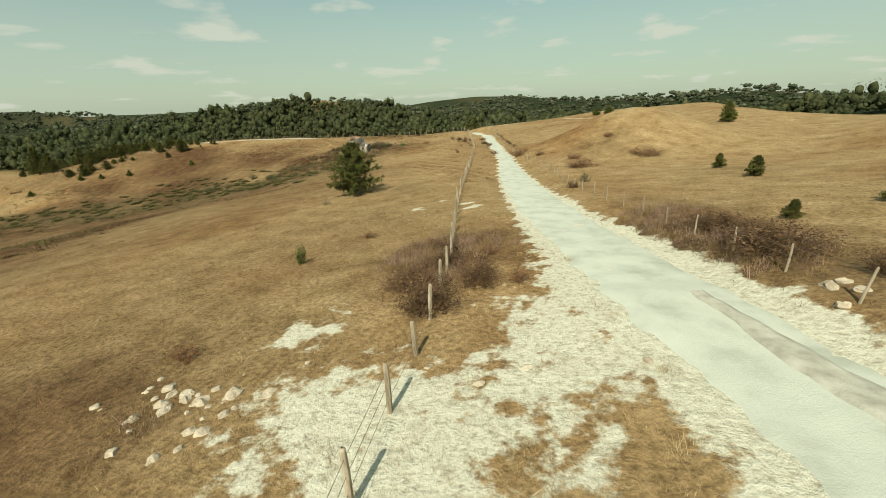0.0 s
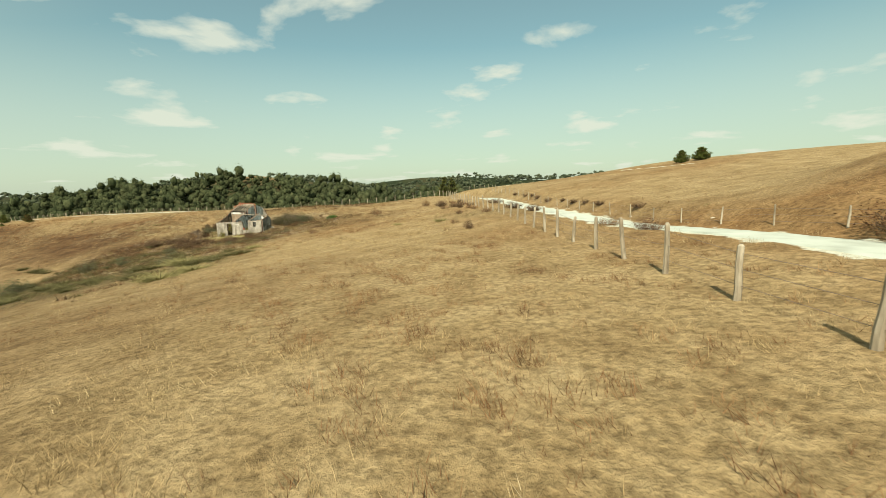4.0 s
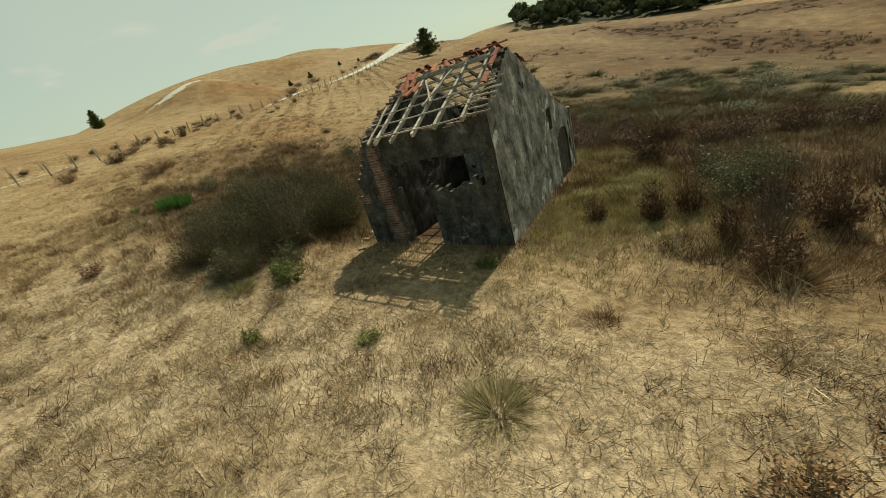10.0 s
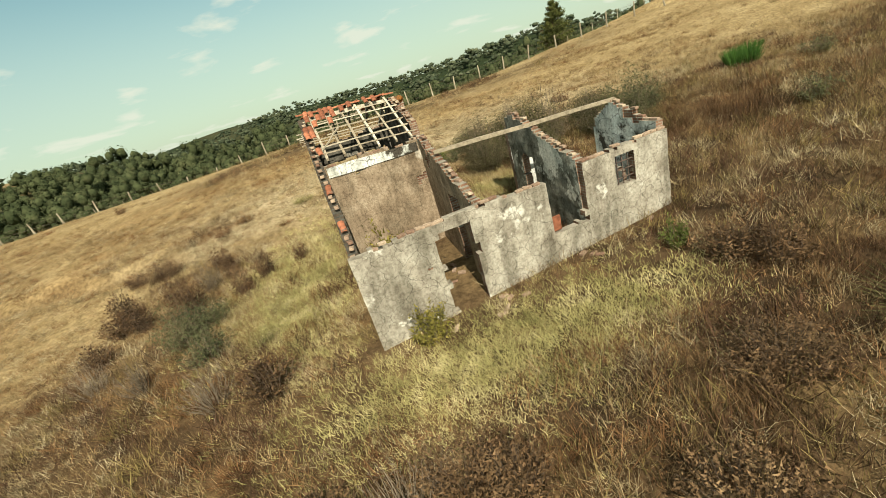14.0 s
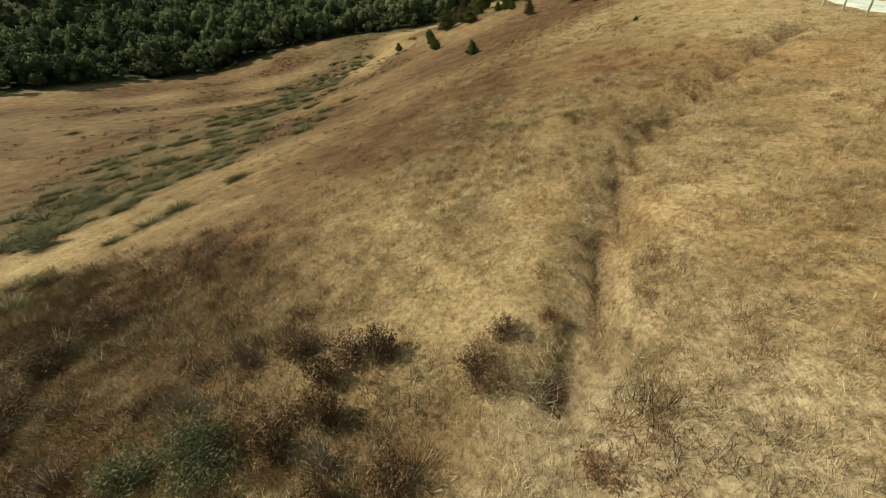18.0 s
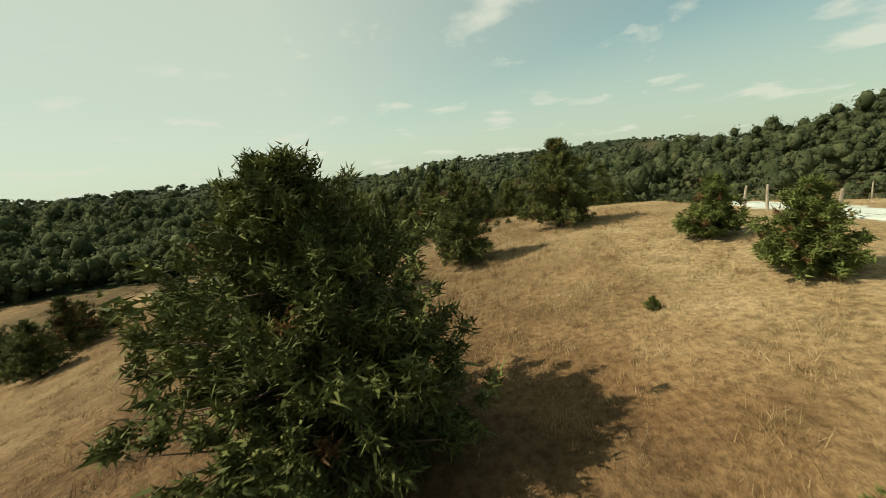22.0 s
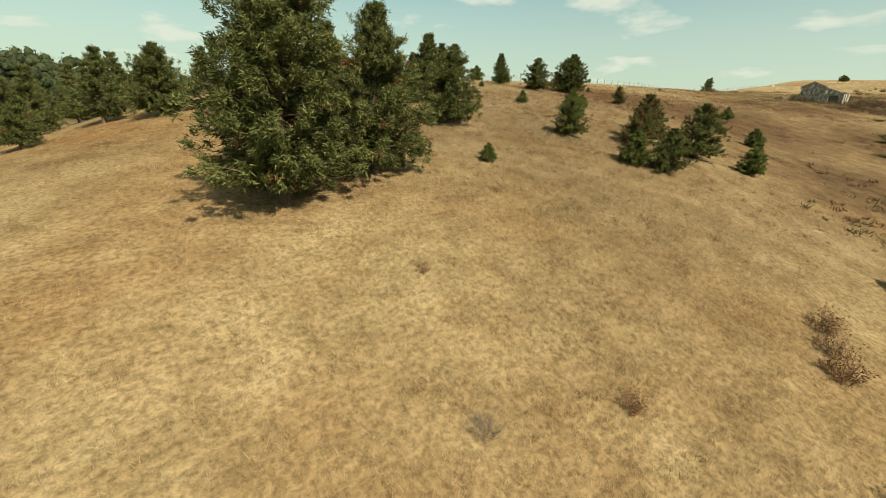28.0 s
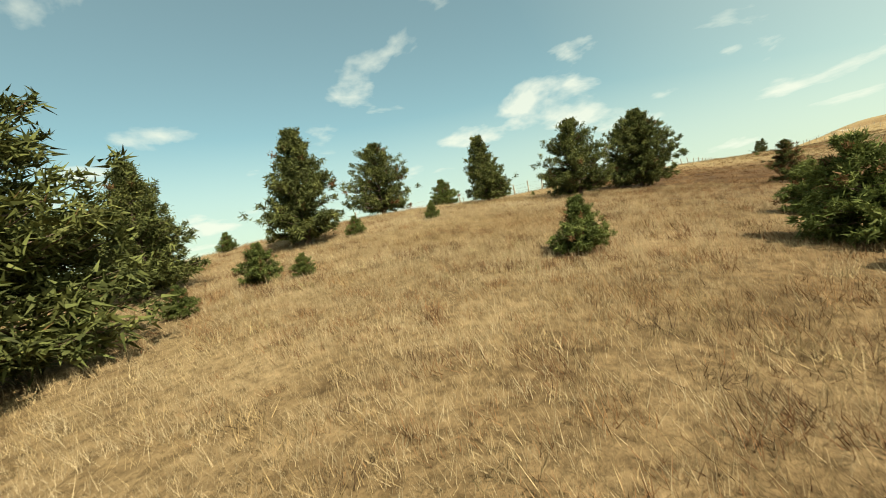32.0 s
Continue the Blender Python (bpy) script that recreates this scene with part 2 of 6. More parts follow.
M_GROUND = ground_material()
M_ROAD = plain("pale_gravel", [(0.25, (0.31, 0.34, 0.29)), (0.5, (0.44, 0.485, 0.43)), (0.75, (0.50, 0.55, 0.49))], 0.7, 0.95, 0.5, 0.03, fine=18)
M_RUT = plain("grey_wheel_track", [(0.3, (0.27, 0.27, 0.23)), (0.5, (0.38, 0.39, 0.335)), (0.7, (0.47, 0.49, 0.43))], 1.6, 0.95, 0.6, 0.03, fine=16)
M_STRAW = leafy("straw", [(0.3, (0.240, 0.168, 0.078)), (0.5, (0.330, 0.250, 0.128)), (0.7, (0.410, 0.335, 0.190))], 0.25, 0.36, 0.08, tuft=2.4)
M_RUST = leafy("rusty_grass", [(0.3, (0.098, 0.048, 0.022)), (0.5, (0.180, 0.098, 0.044)), (0.7, (0.275, 0.178, 0.085))], 0.3, 0.36, 0.08, tuft=2.4)
M_PALE = leafy("pale_straw", [(0.3, (0.310, 0.252, 0.150)), (0.7, (0.420, 0.365, 0.240))], 0.4, 0.34, 0.08, tuft=2.4)
M_TURF = leafy("pale_turf", [(0.3, (0.285, 0.217, 0.120)), (0.5, (0.370, 0.295, 0.175)), (0.7, (0.450, 0.375, 0.235))], 0.35, 0.3, 0.1)
M_SEDGE = leafy("green_sedge", [(0.3, (0.13, 0.13, 0.05)), (0.6, (0.27, 0.245, 0.105)), (0.8, (0.48, 0.385, 0.19))], 1.0, 0.4, 0.08)
M_BRIGHT = leafy("bright_green_blades", [(0.3, (0.035, 0.095, 0.018)), (0.7, (0.085, 0.17, 0.035))], 1.0, 0.35, 0.3)
M_HEATH = leafy("dark_heath", [(0.3, (0.046, 0.031, 0.017)), (0.55, (0.135, 0.083, 0.043)), (0.8, (0.27, 0.188, 0.10))], 0.9, 0.4, 0.08, tuft=1.5)
M_SAGE = leafy("grey_green_leaf", [(0.3, (0.052, 0.064, 0.031)), (0.6, (0.121, 0.127, 0.061)), (0.8, (0.218, 0.209, 0.108))], 1.2, 0.4, 0.25)
M_PINE = leafy("pine_needles", [(0.3, (0.038, 0.048, 0.014)), (0.55, (0.092, 0.104, 0.030)), (0.8, (0.175, 0.178, 0.054))], 1.3, 0.5, 0.08)
M_PINE_DRY = leafy("browning_needles", [(0.3, (0.09, 0.05, 0.02)), (0.7, (0.20, 0.115, 0.05))], 0.8, 0.4, 0.2)
# canopy colour and translucency raised to stand in for haze over the slopes
M_WOODS = leafy("hazy_canopy", [(0.3, (0.046, 0.062, 0.031)), (0.5, (0.092, 0.112, 0.054)), (0.7, (0.150, 0.162, 0.080)), (0.85, (0.19, 0.175, 0.095))], 0.13, 0.2, 0.45, 0.95, 0.05, bump=1.1)
M_BARK = plain("bark", [(0.3, (0.06, 0.042, 0.03)), (0.7, (0.17, 0.125, 0.09))], 6.0, 0.95, 0.6, 0.02, stretch=(1, 1, 0.3))
M_TWIG = plain("bare_twig", [(0.3, (0.10, 0.078, 0.056)), (0.7, (0.22, 0.178, 0.13))], 5.0, 0.9, 0.0)
M_POST = plain("weathered_post", [(0.3, (0.16, 0.132, 0.092)), (0.5, (0.28, 0.245, 0.18)), (0.7, (0.43, 0.395, 0.31))], 4.0, 0.95, 0.6, 0.01, island=0.15, stretch=(1, 1, 0.25))
M_WIRE = plain("rusty_wire", [(0.3, (0.10, 0.075, 0.06)), (0.7, (0.20, 0.16, 0.13))], 9.0, 0.6, 0.0)
M_ROCK = plain("chalk_rock", [(0.3, (0.270, 0.230, 0.170)), (0.6, (0.465, 0.425, 0.333)), (0.8, (0.540, 0.504, 0.408))], 2.5, 0.95, 0.8, 0.05)
M_TUSSOCK = leafy("grey_green_tussock", [(0.3, (0.052, 0.050, 0.019)), (0.6, (0.125, 0.116, 0.048)), (0.8, (0.26, 0.22, 0.11))], 0.8, 0.4, 0.1)
M_PINE_LIGHT = leafy("fresh_leaf", [(0.3, (0.060, 0.080, 0.020)), (0.6, (0.120, 0.145, 0.038)), (0.8, (0.19, 0.20, 0.06))], 1.2, 0.4, 0.25)
M_LUSH = leafy("fresh_grass", [(0.3, (0.20, 0.185, 0.072)), (0.5, (0.35, 0.315, 0.14)), (0.65, (0.48, 0.425, 0.23))], 1.0, 0.35, 0.08)
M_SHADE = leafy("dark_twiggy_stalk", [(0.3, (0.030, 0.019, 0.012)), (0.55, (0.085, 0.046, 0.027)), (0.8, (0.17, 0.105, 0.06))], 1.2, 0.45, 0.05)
M_OLIVE = leafy("olive_stalks", [(0.3, (0.095, 0.078, 0.030)), (0.6, (0.225, 0.175, 0.070)), (0.8, (0.39, 0.29, 0.135))], 1.0, 0.4, 0.08, tuft=1.5)
M_LING = leafy("heather", [(0.3, (0.16, 0.108, 0.088)), (0.55, (0.28, 0.195, 0.158)), (0.8, (0.42, 0.31, 0.245))], 1.2, 0.4, 0.08)
# paler, bluer canopy for the farthest woods: distance haze put into leaf colour
M_FAR = leafy("hazy_far_canopy", [(0.3, (0.058, 0.080, 0.050)), (0.5, (0.100, 0.122, 0.075)), (0.7, (0.150, 0.165, 0.10)), (0.85, (0.19, 0.178, 0.115))], 0.05, 0.3, 0.4, 0.95, 0.05, bump=0.5)
M_FAWN = leafy("fawn_stalks", [(0.3, (0.22, 0.145, 0.075)), (0.55, (0.36, 0.265, 0.145)), (0.8, (0.50, 0.40, 0.235))], 1.4, 0.45, 0.08, tuft=1.8)
M_BUSH = leafy("dusty_olive_leaf", [(0.3, (0.030, 0.031, 0.014)), (0.55, (0.080, 0.076, 0.034)), (0.8, (0.17, 0.145, 0.07))], 1.6, 0.3, 0.2, 0.9, 0.05)
M_YELLOWISH = leafy("yellow_green_leaf", [(0.3, (0.10, 0.095, 0.02)), (0.6, (0.22, 0.19, 0.045)), (0.8, (0.36, 0.29, 0.09))], 1.5, 0.45, 0.25)

# ---- the lie of the land: a coarse grid of spot heights, smoothed ----
GRID, GX, GY, NX, NY = 45.0, -190.0, -110.0, 10, 8
SPOT = np.array([26.9, 20.5, 12.8, 5.8, -0.7, -5.5, -6.6, -7.0, -8.8, -11.4, 24.4, 20.5, 14.2, 6.4, 1.5, -1.2, -1.7, -4.2, -8.2, -13.1, 21.1, 18.2, 18.1, 6.3, 2.7, 4.2, 3.4, 1.2, -8.4, -13.7, 20.4, 13.2, 8.4, 6.0, -3.4, -7.5, -12.4, -5.8, -10.0, -11.7, 23.4, 14.4, 4.0, 5.5, -2.6, -14.2, -18.2, -29.2, -20.1, -14.9, 27.0, 19.6, 10.9, 6.1, -1.4, -7.9, -14.4, -24.6, -24.4, -21.6, 29.8, 20.2, 11.5, 4.9, -1.9, -8.1, -15.1, -22.4, -26.9, -27.7, 32.5, 23.4, 14.6, 6.3, -1.4, -8.5, -15.6, -23.0, -29.8, -34.2])


def bell(u):
    u = np.abs(u)
    return np.where(u < 1, 2 / 3 - u * u + u**3 / 2, np.where(u < 2, (2 - u) ** 3 / 6, 0.0))


def smooth(a, b, x):
    t = np.clip((x - a) / (b - a), 0, 1)
    return t * t * (3 - 2 * t)


# hills farther off: x, y, top, reach along and across, turn in degrees
HILLS = [(278, -342, 18.6, 120, 80, 60), (-217, -457, 14.0, 100, 70, 0), (-128, 299, 11.5, 80, 60, 0), (197, 313, 29.3, 88, 72, -35), (912, -302, 18.9, 170, 150, 0), (803, -114, 6.1, 200, 200, 0), (582, 273, 7.7, 160, 130, 0), (275, -1204, 22.7, 260, 160, 0), (-115, -538, 7.9, 170, 90, 0), (62, -603, 7.4, 160, 100, 0), (425, -445, 17.0, 130, 110, 0), (671, -441, 1.5, 170, 150, 0), (517, 525, 11.4, 170, 150, 0), (288, 473, 25.4, 140, 110, 0), (-419, -202, 19.9, 160, 140, 0), (-381, 160, 15.9, 160, 150, 0), (-130, 105, 23.1, 55, 75, 0), (-204, 189, 28.5, 60, 60, 0), (-203, 424, 12.7, 200, 140, 0), (25, 435, 6.5, 160, 120, 0)]


def wander(x, y, s):
    """Rolling unevenness from a few sines, in -1 to 1."""
    return (np.sin(x / s + 1.3 * np.sin(y / s * 0.83 + 0.7)) + np.sin(y / s * 1.17 + 1.1 * np.sin(x / s * 0.71 + 2.1)) + np.sin((x + y) / s * 0.67 + 4.0)) / 3


# small swellings and hollows: x, y, height, reach
H_TURN, H_AT = radians(5.0), (0.3, -0.25)
SWELLS = [(-38, -32, 1.0, 16), (-112, -25, -3.6, 32), (-85, 48, 6.6, 13), (114, -10, 0.45, 10), (139, 9, -0.95, 13), (165, 24.5, 0.8, 7)]
ROAD = [(-106, 172), (-97, 147), (-85.9, 121.7), (-82.3, 113), (-77.2, 100), (-71.4, 82), (-65.6, 62), (-58.8, 40), (-51.2, 18), (-43.6, -3), (-37, -18), (-28, -29), (-14, -34.5), (5, -36.5), (28, -31), (50, -26.2), (75, -25.6),
        (98, -23.2), (118, -26), (140, -34), (170, -48), (205, -70)]


def catmull(pts, step=1.0):
    """Points along a smooth line through pts, about a step apart."""
    p = [Vector((*q, 0.0)) for q in pts]
    p = [p[0] * 2 - p[1]] + p + [p[-1] * 2 - p[-2]]
    out = []
    for i in range(1, len(p) - 2):
        n = max(2, int((p[i + 1] - p[i]).length / step))
        for k in range(n):
            t = k / n
            out.append(0.5 * ((2 * p[i]) + (p[i + 1] - p[i - 1]) * t + (2 * p[i - 1] - 5 * p[i] + 4 * p[i + 1] - p[i + 2]) * t * t + (3 * p[i] - p[i - 1] - 3 * p[i + 1] + p[i + 2]) * t**3))
    return np.array([(v.x, v.y) for v in out])


ROAD_LINE = catmull(ROAD)
GULLY_LINE = catmull([(12, -4.2), (20, -5.6), (26.6, -7.0), (30.5, -9.2), (35.5, -12.4), (43, -18.0), (47, -20.5)], 0.6)


def away_from(line, x, y):
    """Distance to a line of points, and the point's number."""
    x, y = np.atleast_1d(x).astype(float), np.atleast_1d(y).astype(float)
    best, which = np.full(x.shape, 1e9), np.zeros(x.shape, int)
    near = (x > line[:, 0].min() - 30) & (x < line[:, 0].max() + 30) & (y > line[:, 1].min() - 30) & (y < line[:, 1].max() + 30)
    xs, ys = x[near], y[near]
    b, w = np.full(xs.shape, 1e9), np.zeros(xs.shape, int)
    for k, (lx, ly) in enumerate(line):
        d = (xs - lx) ** 2 + (ys - ly) ** 2
        m = d < b
        b[m], w[m] = d[m], k
    best[near], which[near] = b, w
    return np.sqrt(best), which


def land(x, y):
    """Height of the open land, without road and gully."""
    x, y = np.atleast_1d(x).astype(float), np.atleast_1d(y).astype(float)
    u, v = (x - GX) / GRID, (y - GY) / GRID
    z = np.zeros(x.shape)
    for j in range(NY):
        bj = bell(v - j)
        for i in range(NX):
            z += SPOT[j * NX + i] * bell(u - i) * bj
    core = smooth(0, 60, np.minimum(np.minimum(x + 165, 205 - x), np.minimum(y + 85, 185 - y)))
    base = -16 - 6 * smooth(80, 160, x) * smooth(20, 60, y) + 4 * wander(x, y, 130) + 2 * wander(y, x, 55)
    rise = np.zeros(x.shape)
    for hx, hy, top, ra, rb, turn in HILLS:
        c, s = math.cos(radians(turn)), math.sin(radians(turn))
        du, dv = (x - hx) * c + (y - hy) * s, -(x - hx) * s + (y - hy) * c
        one = (top + 16) * np.exp(-((du / ra) ** 2 + (dv / rb) ** 2) / 1.6) * (1 + 0.08 * wander(x, y, 24))
        rise = (rise**4 + one**4) ** 0.25
    base = base + rise
    for sx, sy, top, reach in SWELLS:
        z = z + top * np.exp(-((x - sx) ** 2 + (y - sy) ** 2) / reach**2)
    return core * z + (1 - core) * base + 0.16 * wander(x, y, 4.3) * core + 0.35 * wander(x + 40, y, 13) * core


def height(x, y):
    z = land(x, y)
    d, k = away_from(ROAD_LINE, x, y)
    level = land(ROAD_LINE[:, 0], ROAD_LINE[:, 1])
    level = np.convolve(np.pad(level, 6, mode="edge"), np.ones(13) / 13, "valid")
    z = np.where(d < 20, z + (level[k] - 0.25 - 0.35 * smooth(58, 38, y) * smooth(-22, -8, y) - 1.2 * smooth(24, 10, x) * smooth(-1, -12, y) - z) * (1 - smooth(2.2, 4.2, d)), z)
    g, _ = away_from(GULLY_LINE, x, y)
    return z - 1.0 * (1 - smooth(0.3, 1.2, g))


def at(x, y):
    return float(height(x, y)[0])


# zones of growth, 0 to 1, some with shade painted in
def inside_ruin(x, y):
    c, s = math.cos(H_TURN), math.sin(H_TURN)
    u, v = (x - H_AT[0]) * c + (y - H_AT[1]) * s, -(x - H_AT[0]) * s + (y - H_AT[1]) * c
    return ((u > 0.0) & (u < 4.0) & (v > -0.6) & (v < 5.2)) * 1.0


def zone_scrub(x, y):
    a = np.exp(-(((x - 2) / 22) ** 2 + ((y - 20) / 13) ** 2)) + 0.9 * np.exp(-(((x + 10) / 11) ** 2 + ((y - 4) / 9) ** 2)) + 0.62 * np.exp(-(((x - 11.5) / 6.5) ** 2 + ((y - 8) / 8) ** 2))
    a = a + 0.7 * np.exp(-(((x + 2) / 26) ** 2 + ((y + 22) / 5) ** 2))
    # spot at (-70.6, 127.6): shaded hollow of the chalk bank, painted as scrub
    a = a + 1.1 * np.exp(-(((x + 73.9) / 3.7) ** 2 + ((y - 112.4) / 5.8) ** 2)) + 0.9 * np.exp(-(((x + 70.6) / 1.4) ** 2 + ((y - 127.6) / 1.2) ** 2)) + 0.6 * np.exp(-(((x + 86) / 5) ** 2 + ((y - 108) / 14) ** 2))
    # inside_ruin: the room's shade put into its floor as scrub colour
    a = a + 0.8 * np.exp(-(((x - 10.8) / 2.6) ** 2 + ((y + 6.3) / 2.2) ** 2)) + 3.0 * inside_ruin(x, y) + 0.5 * np.exp(-(((x + 2) / 7) ** 2 + ((y - 15) / 4) ** 2)) + 0.5 * np.exp(-(((x - 10.0) / 4.0) ** 2 + ((y + 0.8) / 2.4) ** 2))
    a = a + 0.8 * (1 - smooth(0.3, 1.0, away_from(GULLY_LINE, x, y)[0].reshape(np.shape(x))))
    return np.clip(1.35 * a + 0.35 * wander(x, y, 5) - 0.25, 0, 1)


def zone_green(x, y):
    a = np.exp(-((y - (54 + 0.22 * (x - 60))) / 15) ** 2) * smooth(-40, 0, x)
    return np.clip(1.2 * a + 0.5 * wander(x, y, 5) - 0.25, 0, 0.75)


def zone_straw(x, y):
    a = np.exp(-(((x - 5) / 13) ** 2 + ((y + 6.5) / 5.0) ** 2)) + 0.6 * np.exp(-(((x + 6) / 8) ** 2 + ((y + 7) / 4) ** 2))
    return np.clip((1.3 * a + 0.3 * wander(x, y, 3) - 0.2) * (1 - inside_ruin(x, y)), 0, 1)


def zone_rusty_backlit(x, y):
    """The slope north of the ridge, browner than the rest; backlit darkness is put into this colour too."""
    a = smooth(18, 32, x) * (0.58 * smooth(155, 135, x) + 0.42 * smooth(118, 96, x)) * smooth(-5, 4, y + 0.02 * (x - 40) + 9 * smooth(50, 85, x)) * smooth(50, 34, y)
    a = np.maximum(a, 0.85 * np.exp(-(((x - 21) / 12) ** 2 + ((y - 13) / 9) ** 2)))
    a = np.maximum(a, 0.55 * smooth(20, 30, x) * smooth(84, 66, x) * smooth(-17, -7, y) * smooth(20, 5, y))
    a = np.maximum(a, 0.9 * smooth(-30, 10, x) * smooth(225, 190, x) * smooth(30, 45, y - 30 * smooth(95, 125, x)) * smooth(170, 140, y))
    a = a + 0.35 * np.exp(-(((x + 60) / 13) ** 2 + ((y - 118) / 22) ** 2))
    a = a + 0.9 * np.exp(-(((x - 9.5) / 3.2) ** 2 + ((y + 6) / 2.8) ** 2)) + 0.45 * smooth(-55, -40, x) * smooth(10, -10, x) * smooth(40, 60, y) * smooth(150, 120, y)
    a = a + 0.8 * np.exp(-(((x + 67) / 5) ** 2 + ((y - 128) / 5) ** 2))
    return np.clip(a * (0.9 + 0.4 * wander(x, y, 6)), 0, 1)


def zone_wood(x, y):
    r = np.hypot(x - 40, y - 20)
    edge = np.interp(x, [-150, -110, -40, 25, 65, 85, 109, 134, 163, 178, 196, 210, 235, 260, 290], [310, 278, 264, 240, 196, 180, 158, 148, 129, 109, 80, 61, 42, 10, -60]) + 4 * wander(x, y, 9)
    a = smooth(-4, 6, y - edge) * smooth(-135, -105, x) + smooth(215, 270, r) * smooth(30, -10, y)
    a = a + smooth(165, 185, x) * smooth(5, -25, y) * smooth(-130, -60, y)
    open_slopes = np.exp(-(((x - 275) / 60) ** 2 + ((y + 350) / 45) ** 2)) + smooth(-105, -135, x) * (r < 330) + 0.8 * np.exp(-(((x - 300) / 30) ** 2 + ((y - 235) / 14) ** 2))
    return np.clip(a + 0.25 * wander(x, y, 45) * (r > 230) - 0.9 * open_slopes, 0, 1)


def zone_chalk(x, y):
    d, k = away_from(ROAD_LINE, x, y)
    side = np.interp(y, [-60, 60, 100, 112, 121, 135], [1.7, 1.9, 3.6, 4.6, 4.8, 5.2])
    a = 1 - smooth(np.interp(y, [60, 100], [1.3, 2.0]), side, d)
    a = np.maximum(a, 0.85 * np.exp(-(((x + 84) / 2.0) ** 2 + ((y - 42) / 8) ** 2)))
    for cx, cy, cr in ((-66.2, 99.6, 0.9), (-67.3, 96.0, 0.8), (-68.3, 97.6, 0.6), (-70.4, 98.0, 0.8), (-71.2, 99.6, 0.9)):
        a = np.maximum(a, 0.85 * np.exp(-((x - cx) ** 2 + (y - cy) ** 2) / cr**2))
    a = np.maximum(a, 0.85 * np.exp(-(((x + 77.0) / 4.6) ** 2 + ((y - 126.0) / 3.6) ** 2)))
    a = np.maximum(a, 0.8 * np.exp(-(((x + 80.6) / 2.6) ** 2 + ((y - 120.0) / 9.0) ** 2)))
    a = np.maximum(a, 0.7 * np.exp(-(((x + 71.8) / 1.6) ** 2 + ((y - 122.0) / 2.2) ** 2)))
    a = np.maximum(a, 0.72 * (1 - smooth(0.3, 0.9, np.abs((y + 24.5) - 0.35 * (x + 48)))) * smooth(-61, -57, x) * smooth(-40, -44, x))
    a = np.maximum(a, 0.72 * np.exp(-((x + 71.5) * 0.83 - (y + 8) * -0.55) ** 2 / 0.9) * smooth(-20, -12, y) * smooth(2, -3, y) * smooth(-84, -78, x))
    g, _ = away_from(GULLY_LINE, x, y)
    return np.maximum(a * 0.95, 0.05 * (1 - smooth(0.6, 2.0, g)))


def sheet(name, xs, ys, z_of, mat):
    """A grid mesh over xs and ys."""
    gx, gy = np.meshgrid(xs, ys)
    gx, gy = gx.ravel(), gy.ravel()
    co = np.stack([gx, gy, z_of(gx, gy)], 1)
    nx, ny = len(xs), len(ys)
    i = (np.arange(ny - 1)[:, None] * nx + np.arange(nx - 1)[None]).ravel()
    faces = np.stack([i, i + 1, i + nx + 1, i + nx], 1)
    return mesh_of(name, co, faces, mat), gx, gy


def mesh_of(name, co, faces, mat, flat=False):
    """A mesh object from arrays of corners and of three- or four-cornered faces."""
    me = bpy.data.meshes.new(name)
    co, faces = np.asarray(co, np.float32), np.asarray(faces, np.int32)
    n, k = faces.shape
    me.vertices.add(len(co))
    me.vertices.foreach_set("co", co.ravel())
    me.loops.add(n * k)
    me.loops.foreach_set("vertex_index", faces.ravel())
    me.polygons.add(n)
    me.polygons.foreach_set("loop_start", np.arange(0, n * k, k, dtype=np.int32))
    me.polygons.foreach_set("loop_total", np.full(n, k, np.int32))
    me.polygons.foreach_set("use_smooth", np.full(n, not flat))
    me.update(calc_edges=True)
    me.materials.append(mat)
    return new(name, me)


def spread(lo, hi, step, far, grow=1.09):
    """Even steps from lo to hi, then growing ones out to far on both sides."""
    mid = list(np.arange(lo, hi, step))
    out, s, p = [], step, hi
    while p < far:
        out.append(p)
        s *= grow
        p += s
    low, s, p = [], step, lo - step
    while p > -far:
        low.append(p)
        s *= grow
        p -= s
    return np.array(low[::-1] + mid + out)


ground, gx, gy = sheet("ground", spread(-100, 185, 1.0, 3600, 1.08), spread(-45, 140, 1.0, 3600, 1.08), height, M_GROUND)
tagged(ground, "rolling dry golden meadow with scrub and pale soil", "ground", kind="structure")
for zname, zone in (("scrub", zone_scrub), ("green", zone_green), ("straw", zone_straw), ("wood", zone_wood), ("chalk", zone_chalk), ("rusty", zone_rusty_backlit)):
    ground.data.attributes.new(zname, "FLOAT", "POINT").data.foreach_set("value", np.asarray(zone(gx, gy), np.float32))


